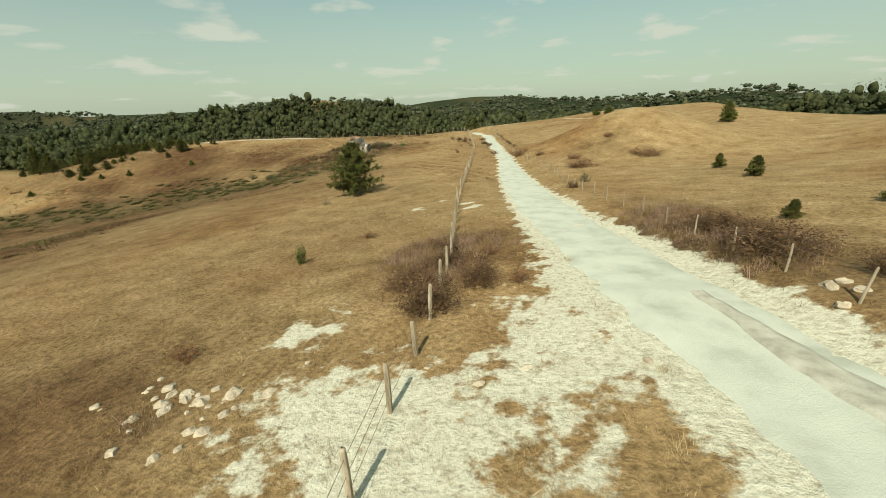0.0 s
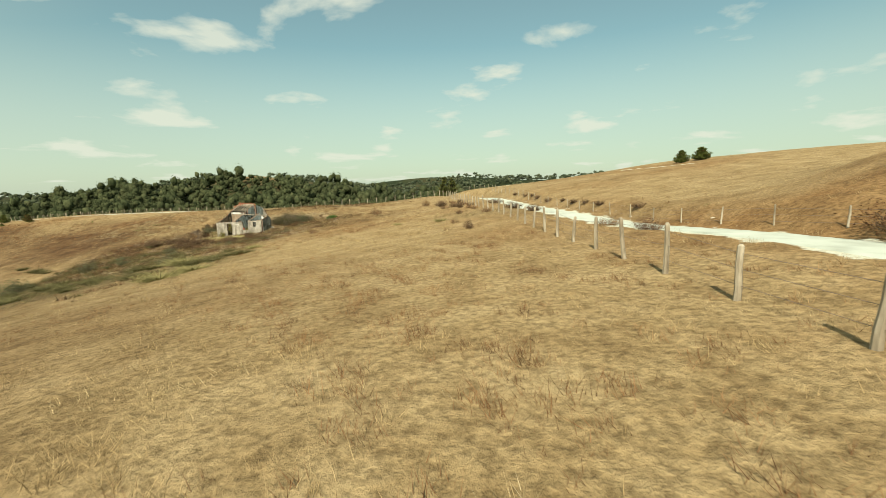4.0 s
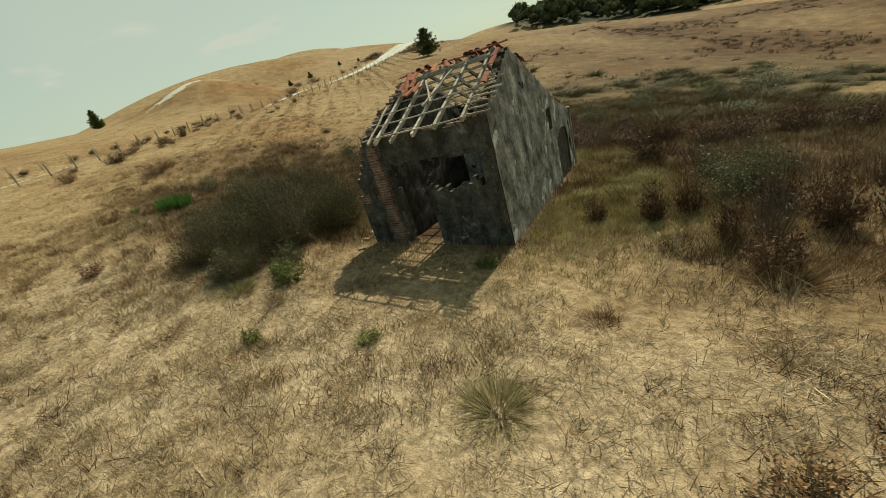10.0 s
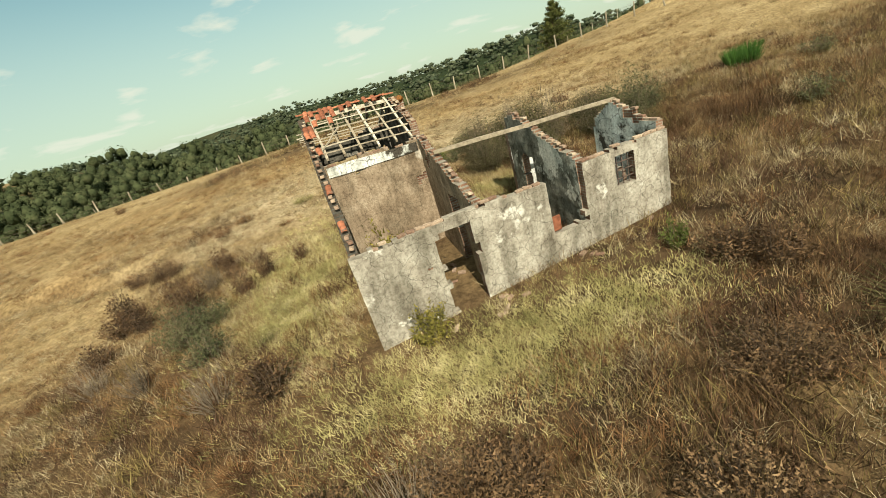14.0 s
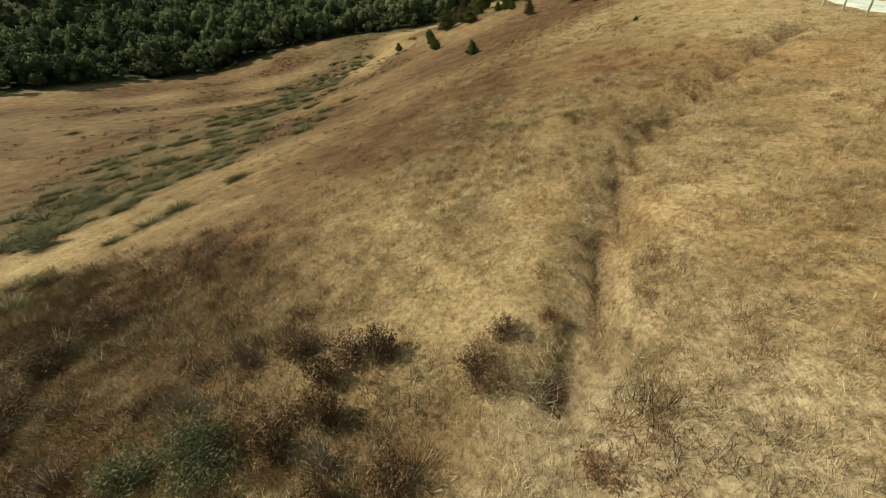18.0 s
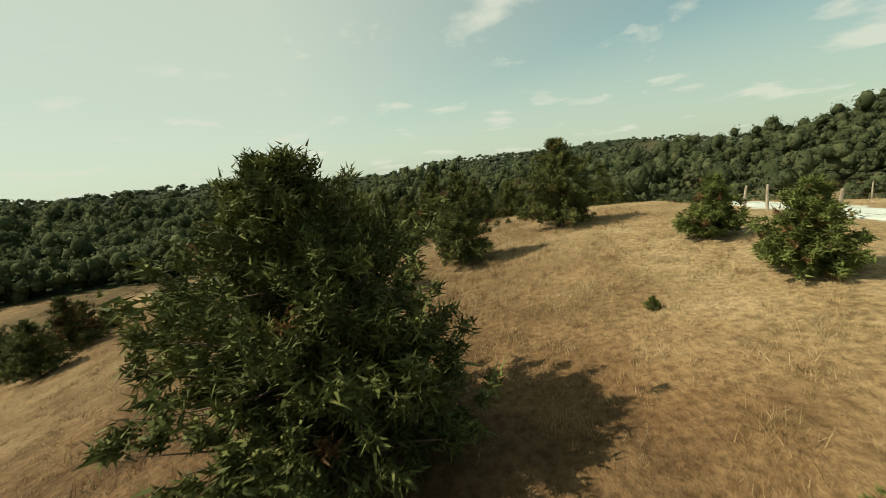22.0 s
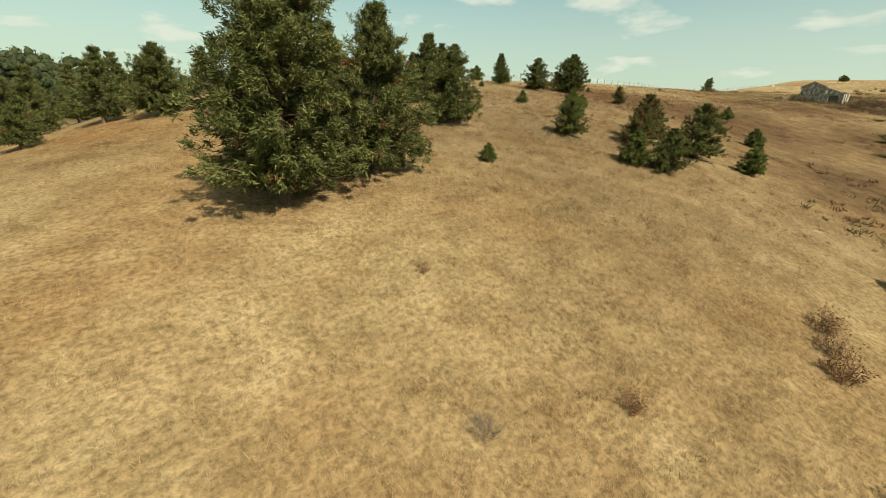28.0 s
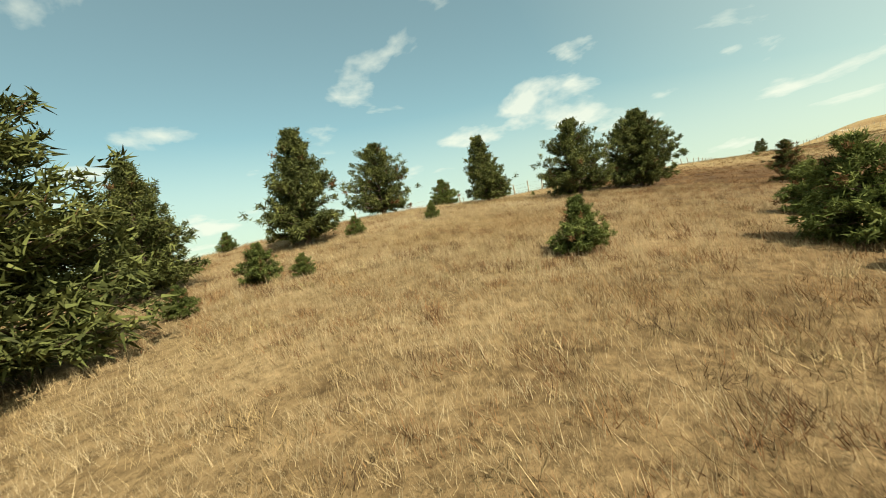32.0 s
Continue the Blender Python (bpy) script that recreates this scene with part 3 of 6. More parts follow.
def ribbon(name, line, widths, offsets, lift, mat, jitter=0.0):
    """A strip of rows across a line; offsets are the places across, as parts of the half width."""
    t = np.gradient(line, axis=0)
    t /= np.linalg.norm(t, axis=1)[:, None]
    side = np.stack([t[:, 1], -t[:, 0]], 1)
    co = []
    for n, (p, s) in enumerate(zip(line, side)):
        for k, o in enumerate(offsets):
            w = float(np.interp(p[1], *widths)) * o + (jitter * (noise.noise((n * 0.35, o * 3, 1.7)) + 0.6 * noise.noise((n * 1.1, o * 5, 4.2))) if abs(o) > 0.9 else 0.0)
            co.append((*(p + s * w), 0.0))
    co = np.array(co)
    hz = height(co[:, 0], co[:, 1])
    m = len(offsets)
    o = np.tile(np.abs(np.array(offsets)), len(line))
    co[:, 2] = hz + np.where(o > 0.9, -0.05, lift)
    i = (np.arange(len(line) - 1)[:, None] * m + np.arange(m - 1)[None]).ravel()
    return mesh_of(name, co, np.stack([i, i + 1, i + m + 1, i + m], 1), mat)


road = ribbon("road", catmull(ROAD, 0.7), ([45, 62, 85, 100], [1.15, 1.35, 2.0, 2.1]), [-1.05, -0.9, -0.66, -0.5, -0.36, 0, 0.36, 0.5, 0.66, 0.9, 1.05], 0.05, M_ROAD, 0.35)
tagged(road, "pale crushed-stone track between the fences", "road", kind="structure")

# grey gravel worn by wheels, where the track comes nearest
ruts = ribbon("wheel_track", catmull([(-97.9, 147), (-91.5, 132), (-86.8, 121.7), (-84.6, 116.5)], 0.7), ([100, 118, 124, 150], [0.05, 0.25, 0.75, 0.9]), [-1.05, -0.85, -0.4, 0, 0.4, 0.85, 1.05], 0.14, M_RUT, 0.25)
tagged(ruts, "grey gravel worn into the pale track", "track", kind="structure")

# ---- plants: shapes made of many small blades and tufts ----


def part(name, me_or_bm, mat, parent, label=""):
    """One mesh object under a thing or a part."""
    if isinstance(me_or_bm, bmesh.types.BMesh):
        me = bpy.data.meshes.new(name)
        me_or_bm.to_mesh(me)
        me_or_bm.free()
    else:
        me = me_or_bm
    if mat is not None:
        me.materials.append(mat)
    ob = new(name, me)
    ob.parent = parent
    if label:
        ob["label"] = label
    return ob


def spikes(base, direction, length, width, r, bend=0.3):
    """Single-faced needles or blades of grass, drooping by bend."""
    n = len(base)
    side = np.cross(direction, r.normal(size=(n, 3)))
    side /= np.linalg.norm(side, axis=1)[:, None] + 1e-9
    tip = base + direction * length[:, None] + np.array([0, 0, -1.0]) * (bend * length)[:, None]
    w = side * (width / 2)[:, None]
    return np.stack([base - w, base + w, tip], 1).reshape(-1, 3), np.arange(n * 3).reshape(-1, 3)


def tube(points, radii, sides=5):
    """A tapered tube through points."""
    co, f = [], []
    pts = [Vector(p) for p in points]
    for k, (p, rad) in enumerate(zip(pts, radii)):
        d = (pts[min(k + 1, len(pts) - 1)] - pts[max(k - 1, 0)]).normalized()
        a = d.orthogonal().normalized()
        b = d.cross(a)
        for s in range(sides):
            t = 2 * math.pi * s / sides
            co.append(p + (a * math.cos(t) + b * math.sin(t)) * rad)
    for k in range(len(pts) - 1):
        for s in range(sides):
            q = (s + 1) % sides
            f.append((k * sides + s, k * sides + q, (k + 1) * sides + q))
            f.append((k * sides + s, (k + 1) * sides + q, (k + 1) * sides + s))
    return np.array([tuple(c) for c in co]), np.array(f)


def joined(pieces):
    co, f, n = [], [], 0
    for c, g in pieces:
        co.append(c)
        f.append(g + n)
        n += len(c)
    return np.concatenate(co), np.concatenate(f)


def pine(seed, tall, wide, tiers, dry=0.0, ragged=0.25, cone=1.5, needles=1.0, leaf=None):
    """A bushy young pine: trunk, limbs and hanging tufts of long needles, an Empty with its parts at the root."""
    r = np.random.default_rng(seed)
    lean = r.normal(size=2) * 0.03 * tall
    trunk_pts = [(lean[0] * t * t, lean[1] * t * t, tall * 0.96 * t - 0.15) for t in np.linspace(0, 1, 9)]
    trunk_r = [0.028 * tall * (1 - 0.9 * t) + 0.012 for t in np.linspace(0, 1, 9)]
    wood = [tube(trunk_pts, trunk_r, 7)]
    green, brown = [], []
    for k in range(tiers):
        t = (k + 0.6) / tiers
        h = tall * (0.06 + 0.9 * t)
        reach = wide * 0.5 * (1 - t**cone) * (0.80 + 0.20 * min(1.0, t * 4)) + 0.02 * wide
        for b in range(int(8 + 6 * (1 - t)) + r.integers(0, 3)):
            a = r.uniform(0, 2 * math.pi)
            lim = reach * r.uniform(1 - 2.2 * ragged, 1 + 0.7 * ragged)
            rise = r.uniform(0.05, 0.55) * lim * (0.4 + t)
            root = np.array([lean[0] * t * t, lean[1] * t * t, h])
            d = np.array([math.cos(a), math.sin(a), 0])
            pts = [root, root + d * lim * 0.5 + (0, 0, rise * 0.25), root + d * lim + (0, 0, rise)]
            wood.append(tube(pts, [0.012 + 0.006 * tall * (1 - t), 0.010 + 0.003 * tall * (1 - t), 0.006], 3))
            for s in np.arange(0.18, 1.04, 0.14):
                c = pts[0] * (1 - s) ** 2 + 2 * pts[1] * s * (1 - s) + pts[2] * s * s + r.normal(size=3) * 0.07 * lim
                if r.random() < (0.4 if s < 0.5 and tall > 6 else 0.08):
                    continue
                n = int((24 + 3.4 * tall) * needles)
                shoot = np.array([d[0] * 0.55, d[1] * 0.55, 0.35 + 0.5 * t]) * (0.16 + 0.028 * tall)
                along = r.random((n, 1)) ** 0.8
                axis = shoot / np.linalg.norm(shoot)
                dirs = axis * 0.45 + r.normal(size=(n, 3)) * (0.5, 0.5, 0.42)
                dirs /= np.linalg.norm(dirs, axis=1)[:, None]
                ln = r.uniform(0.13, 0.26, n) * (0.86 + 0.022 * tall) * (1.15 - 0.45 * t)
                base = c[None] + along * shoot[None] + r.normal(size=(n, 3)) * (0.035 + 0.006 * tall)
                g = spikes(base, dirs, ln, ln * 0.27, r, 0.30 * (1 - t))
                (brown if r.random() < dry else green).append(g)
                if r.random() < 0.5:
                    brown.append(spikes(c[None] + shoot[None] * 0.7, axis[None] + r.normal(size=(1, 3)) * 0.15, r.uniform(0.12, 0.26, 1) * (0.5 + 0.06 * tall), np.full(1, 0.018 + 0.002 * tall), r, 0.0))
    leader = np.array([lean[0], lean[1], tall * 0.93])
    n = int(70 * needles)
    dirs = np.array([0, 0, 0.7]) + r.normal(size=(n, 3)) * 0.45
    dirs /= np.linalg.norm(dirs, axis=1)[:, None]
    green.append(spikes(leader + r.random((n, 1)) * (0, 0, 0.09 * tall), dirs, r.uniform(0.12, 0.25, n) * (0.66 + 0.05 * tall), np.full(n, 0.03), r, 0.1))
    root = new("pine_tree")
    c, f = joined(wood)
    ob = mesh_of("trunk", c, f, M_BARK)
    ob.parent = root
    c, f = joined(green + brown)
    ob = mesh_of("crown", c, f, leaf or M_PINE, True)
    ob.data.materials.append(M_PINE_DRY)
    n_green = sum(len(g[1]) for g in green)
    ob.data.polygons.foreach_set("material_index", (np.arange(len(f)) >= n_green).astype(np.int32))
    ob.parent = root
    return root


def plant(ob, x, y, scale=1.0, turn=0.0, sink=0.05, tall=1.0):
    m = Matrix.Translation((x, y, at(x, y) - sink)) @ Matrix.Rotation(turn, 4, "Z") @ Matrix.Diagonal((scale, scale, scale * tall, 1))
    return m


def put_copies(proto, places, label, category, group, sink=0.05):
    """Copies of a built thing at rows of x, y, scale and height factor; the first is the thing itself."""
    r = random.Random(len(places) * 13 + 5)
    for k, (x, y, s, tall) in enumerate(places):
        m = plant(proto, x, y, s, r.uniform(0, 6.28), sink, tall)
        ob = proto if k == 0 else copy_thing(proto, Matrix.Identity(4))
        ob.matrix_basis = m
        tagged(ob, label, category, group)


# x, y and height of each tree
def by_height(rows, own):
    return [(x, y, h / own, 1.0) for x, y, h in rows]


MEADOW = "pines on the meadow"
put_copies(pine(11, 12.2, 7.6, 27, 0.02, 0.22, 1.35), [(152.0, 24.6, 1.0, 1.0)], "tall dense dark green pine with low sweeping limbs", "tree", MEADOW)
put_copies(pine(12, 8.6, 6.6, 20, 0.02, 0.22, 1.3), by_height([(146.6, 23.0, 8.4), (144.8, 11.2, 7.6)], 8.6), "dark green pine standing close to a taller one", "tree", MEADOW)
CONIC = [(110.6, -6.9, 4.3), (123.0, -4.9, 5.2), (142.9, 3.8, 4.0), (147.5, 2.5, 4.7), (131.2, 4.1, 6.6), (139.8, -9.5, 3.7), (138.0, -2.0, 3.6), (141.0, -13.0, 4.6), (128.9, -2.2, 4.4), (138.5, -0.4, 4.4), (129.3, -7.1, 3.6), (133.0, -6.4, 3.8), (142.7, -9.9, 4.6)]
put_copies(pine(21, 5.1, 3.7, 13, 0.01, 0.2, 1.35), by_height(CONIC, 5.1), "young conical green pine in dry grass", "tree", MEADOW)
EDGE = [(159.6, -9.2, 6.8), (152.8, -28.3, 5.7), (168.5, 10.0, 6.0), (165.0, -4.0, 5.5), (149.5, -18.0, 5.5), (172.0, 4.0, 6.0), (158.0, -20.0, 6.5), (166.0, -18.0, 7.0), (171.0, -10.0, 6.8), (176.0, -2.0, 7.0), (163.0, -28.0, 7.0), (172.0, -24.0, 7.5),
        (178.0, -15.0, 7.5), (182.0, -6.0, 8.0), (184.0, 6.0, 7.5), (168.0, -36.0, 7.5), (147.0, -26.0, 5.6), (180.0, 14.0, 6.5), (190.0, 38.0, 4.6), (155.0, -14.0, 6.0), (175.0, -33.0, 7.5), (188.0, -2.0, 8.0), (186.0, -20.0, 8.0)]
put_copies(pine(22, 5.0, 3.5, 10, 0.01, 0.22, 1.3, 0.6), by_height(EDGE, 5.0) + [(-29.0, -40.6, 1.3, 1.08), (-27.0, -38.6, 1.2, 1.12)], "young green pine at the edge of the wood", "tree", "pines at the edge of the wood")
put_copies(pine(32, 5.8, 5.6, 18, 0.01, 0.18, 1.9, 1.5), [(97.7, -4.2, 1.0, 1.0)], "broad dense dark pine standing alone in dry grass", "tree", MEADOW)
BUSHY = [(115.4, -12.6, 5.0), (108.4, -1.5, 4.4), (134.0, 0.8, 5.6), (139.5, 9.0, 6.3), (113.6, 19.4, 3.6), (126.2, 19.6, 3.2), (124.8, 28.0, 3.2), (154.9, -3.6, 6.0), (145.0, -9.0, 5.4), (168.0, 16.8, 4.8), (165.4, 24.6, 3.0), (134.3, 12.8, 5.8), (137.9, 3.6, 5.2), (117.0, 26.4, 4.6)]
put_copies(pine(31, 5.2, 5.2, 14, 0.02, 0.22, 1.75), by_height(BUSHY, 5.2) + [(-52.3, 88.4, 1.24, 0.98)], "broad bushy green pine reaching to the ground", "tree", MEADOW)
LOW = [(59.5, -10.1, 0.5), (74.5, 11.0, 2.0), (70.8, 4.3, 0.4), (95.0, 23.0, 2.2), (105.6, 27.1, 1.9), (116.0, 11.4, 2.3), (111.8, 9.4, 1.6), (119.8, 7.2, 1.4), (114.0, 29.8, 2.2), (138.2, 22.8, 1.2), (102.0, -15.8, 2.5), (107.4, -16.6, 2.4), (94.5, -11.0, 0.9), (89.0, -7.0, 0.7),
       (101.6, -11.7, 0.4), (126.1, 0.6, 1.2), (125.0, 1.3, 0.7), (128.2, 2.0, 0.8), (121.1, -3.9, 0.9), (117.4, -3.2, 0.8), (125.5, -12.1, 1.1), (123.2, -10.6, 0.5), (130.1, -13.8, 0.8), (137.5, -5.3, 1.6), (142.6, -8.6, 0.9), (163.6, 24.8, 1.0), (150.9, 0.2, 1.9), (124.3, 42.3, 2.1), (167.4, 10.5, 3.0), (126.5, 26.2, 2.4), (118.0, 13.6, 2.0)]
put_copies(pine(41, 2.6, 2.4, 9, 0.03, 0.24, 1.6, 1.0, M_PINE_LIGHT), by_height(LOW, 2.6) + [(-102.7, 32.7, 1.1, 1.35), (-77.0, -10.5, 1.0, 0.8), (-80.5, -12.0, 1.2, 0.7)], "small dark green pine sapling in dry grass", "sapling", "saplings on the meadow")
put_copies(pine(51, 4.0, 3.4, 9, 0.35, 0.32, 1.6), by_height([(89.3, -14.4, 2.4), (93.6, -16.4, 2.1), (96.4, 4.3, 2.6), (118.9, 22.4, 4.2), (121.4, 23.4, 3.4)], 4.0), "half-dead pine with browned needles", "tree", MEADOW)


def masonry(name, stops, patch, patch_at=(0.55, 0.62), scale=1.1, cracks=0.5, streak=(1, 1, 0.25)):
    """Weathered plaster: mottled, streaked by rain, with flaked patches and hairline cracks."""
    m, nt, b = material(name, 0.95, 0.15)
    co = nt.nodes.new("ShaderNodeTexCoord").outputs["Object"]
    col = ramp_of(nt, noise_tex(nt, scale * 2.2, 8.0, 0.72, co), stops)
    run = ramp_of(nt, noise_tex(nt, scale * 2.6, 6.0, 0.65, co, streak), [(0.36, (0.34, 0.33, 0.30)), (0.56, (1.0, 1.0, 1.0))])
    col = mix_of(nt, 0.75, col, run, "MULTIPLY")
    spot = ramp_of(nt, noise_tex(nt, scale, 9.0, 0.66, co), [(patch_at[0], (0, 0, 0)), (patch_at[1], (1, 1, 1))])
    col = mix_of(nt, spot, col, patch)
    grime = ramp_of(nt, noise_tex(nt, 14.0, 5.0, 0.7, co), [(0.38, (0.45, 0.43, 0.40)), (0.55, (1, 1, 1))])
    col = mix_of(nt, 0.6, col, grime, "MULTIPLY")
    v = nt.nodes.new("ShaderNodeTexVoronoi")
    v.feature = "DISTANCE_TO_EDGE"
    v.inputs["Scale"].default_value = 2.1
    w = nt.nodes.new("ShaderNodeTexNoise")
    w.inputs["Scale"].default_value = 2.5
    nt.links.new(co, w.inputs["Vector"])
    warp = mix_of(nt, 0.35, co, w.outputs["Color"], "ADD")
    nt.links.new(warp, v.inputs["Vector"])
    line = ramp_of(nt, v.outputs["Distance"], [(0.004, (0.16, 0.15, 0.14)), (0.016, (1, 1, 1))])
    col = mix_of(nt, cracks, col, line, "MULTIPLY")
    nt.links.new(col, b.inputs["Base Color"])
    bump_of(nt, b, noise_tex(nt, 9.0, 8.0, 0.7, co), 0.6, 0.03)
    return m


def brickwork(name, a, c, mortar):
    """Bare courses of brick, 24 by 7 cm, laid along the wall."""
    m, nt, b = material(name, 0.95, 0.1)
    co = nt.nodes.new("ShaderNodeTexCoord").outputs["Object"]
    sp = nt.nodes.new("ShaderNodeSeparateXYZ")
    nt.links.new(co, sp.inputs[0])
    add = nt.nodes.new("ShaderNodeMath")
    nt.links.new(sp.outputs["X"], add.inputs[0])
    nt.links.new(sp.outputs["Y"], add.inputs[1])
    cb = nt.nodes.new("ShaderNodeCombineXYZ")
    nt.links.new(add.outputs[0], cb.inputs["X"])
    nt.links.new(sp.outputs["Z"], cb.inputs["Y"])
    t = nt.nodes.new("ShaderNodeTexBrick")
    t.inputs["Scale"].default_value = 1.0
    t.inputs["Brick Width"].default_value, t.inputs["Row Height"].default_value, t.inputs["Mortar Size"].default_value = 0.24, 0.075, 0.011
    t.inputs["Color1"].default_value, t.inputs["Color2"].default_value, t.inputs["Mortar"].default_value = (*a, 1), (*c, 1), (*mortar, 1)
    nt.links.new(cb.outputs[0], t.inputs["Vector"])
    dirt = ramp_of(nt, noise_tex(nt, 3.0, 8.0, 0.7, co), [(0.35, (0.30, 0.28, 0.26)), (0.62, (1.1, 1.1, 1.1))])
    nt.links.new(mix_of(nt, 0.85, t.outputs["Color"], dirt, "MULTIPLY"), b.inputs["Base Color"])
    bump_of(nt, b, t.outputs["Fac"], -0.5, 0.02)
    return m


def loose_piece(name, a, c, roughness=0.9):
    """Bricks, tiles and sticks: each piece of its own shade, with grain and grime."""
    m, nt, b = material(name, roughness, 0.2)
    info = nt.nodes.new("ShaderNodeObjectInfo").outputs["Random"]
    col = ramp_of(nt, info, [(0.0, a), (1.0, c)])
    co = nt.nodes.new("ShaderNodeTexCoord").outputs["Object"]
    dirt = ramp_of(nt, noise_tex(nt, 7.0, 6.0, 0.7, co), [(0.35, (0.42, 0.40, 0.38)), (0.6, (1.05, 1.05, 1.05))])
    nt.links.new(mix_of(nt, 0.8, col, dirt, "MULTIPLY"), b.inputs["Base Color"])
    bump_of(nt, b, noise_tex(nt, 30.0, 4.0, 0.6, co), 0.4, 0.01)
    return m


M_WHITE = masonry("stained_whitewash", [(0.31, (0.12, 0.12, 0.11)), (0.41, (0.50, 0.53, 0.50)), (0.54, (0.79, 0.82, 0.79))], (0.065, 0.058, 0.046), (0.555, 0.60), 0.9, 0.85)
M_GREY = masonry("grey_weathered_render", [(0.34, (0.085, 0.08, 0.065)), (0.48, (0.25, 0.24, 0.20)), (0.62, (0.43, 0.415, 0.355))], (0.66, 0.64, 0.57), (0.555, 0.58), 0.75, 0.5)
# weathered render darkened to hold the shade of front and room faces
M_DARK = masonry("shade_grey_render", [(0.3, (0.04, 0.037, 0.03)), (0.5, (0.10, 0.095, 0.08)), (0.7, (0.20, 0.19, 0.165))], (0.30, 0.29, 0.25), (0.60, 0.66), 1.2, 0.4)
# outer face of the rear wall, paler than the grey render
M_PALE_WALL = masonry("pale_render", [(0.34, (0.24, 0.215, 0.175)), (0.5, (0.36, 0.335, 0.28)), (0.62, (0.44, 0.42, 0.36))], (0.60, 0.59, 0.53), (0.605, 0.645), 0.7, 0.6)
M_EARTH = masonry("brown_earth_plaster", [(0.3, (0.17, 0.125, 0.085)), (0.5, (0.30, 0.235, 0.165)), (0.7, (0.42, 0.35, 0.26))], (0.50, 0.47, 0.40), (0.62, 0.68), 0.9, 0.4)
M_BRICKS = brickwork("old_brickwork", (0.17, 0.085, 0.058), (0.28, 0.17, 0.115), (0.28, 0.255, 0.21))
# greyer, darker courses for the front, far gable and lean-to walls
M_DARK_BRICKS = brickwork("dark_brickwork", (0.085, 0.07, 0.055), (0.13, 0.105, 0.08), (0.10, 0.095, 0.08))
M_BRICK = loose_piece("weathered_brick", (0.20, 0.12, 0.085), (0.50, 0.40, 0.30))
M_TILE = loose_piece("terracotta_tile", (0.20, 0.075, 0.042), (0.46, 0.18, 0.10), 0.9)
M_STICK = loose_piece("bleached_roof_timber", (0.28, 0.235, 0.17), (0.62, 0.57, 0.46))
M_LICHEN = plain("orange_lichen", [(0.3, (0.07, 0.05, 0.03)), (0.5, (0.22, 0.09, 0.02)), (0.7, (0.45, 0.18, 0.03))], 9.0, 0.95, 0.6, 0.02)
M_IRON = plain("rusted_bar", [(0.3, (0.05, 0.04, 0.035)), (0.7, (0.14, 0.10, 0.08))], 9.0, 0.7, 0.2, 0.005)



def h_ground(u, v):
    c, s = math.cos(H_TURN), math.sin(H_TURN)
    return height(H_AT[0] + u * c - v * s, H_AT[1] + u * s + v * c)


house = tagged(new("ruined_house"), "roofless ruined farmhouse of stained plaster and brick in scrub", "house")
house.matrix_basis = Matrix.Translation((*H_AT, 0)) @ Matrix.Rotation(H_TURN, 4, "Z")
CELL, COURSE = 0.12, 0.075


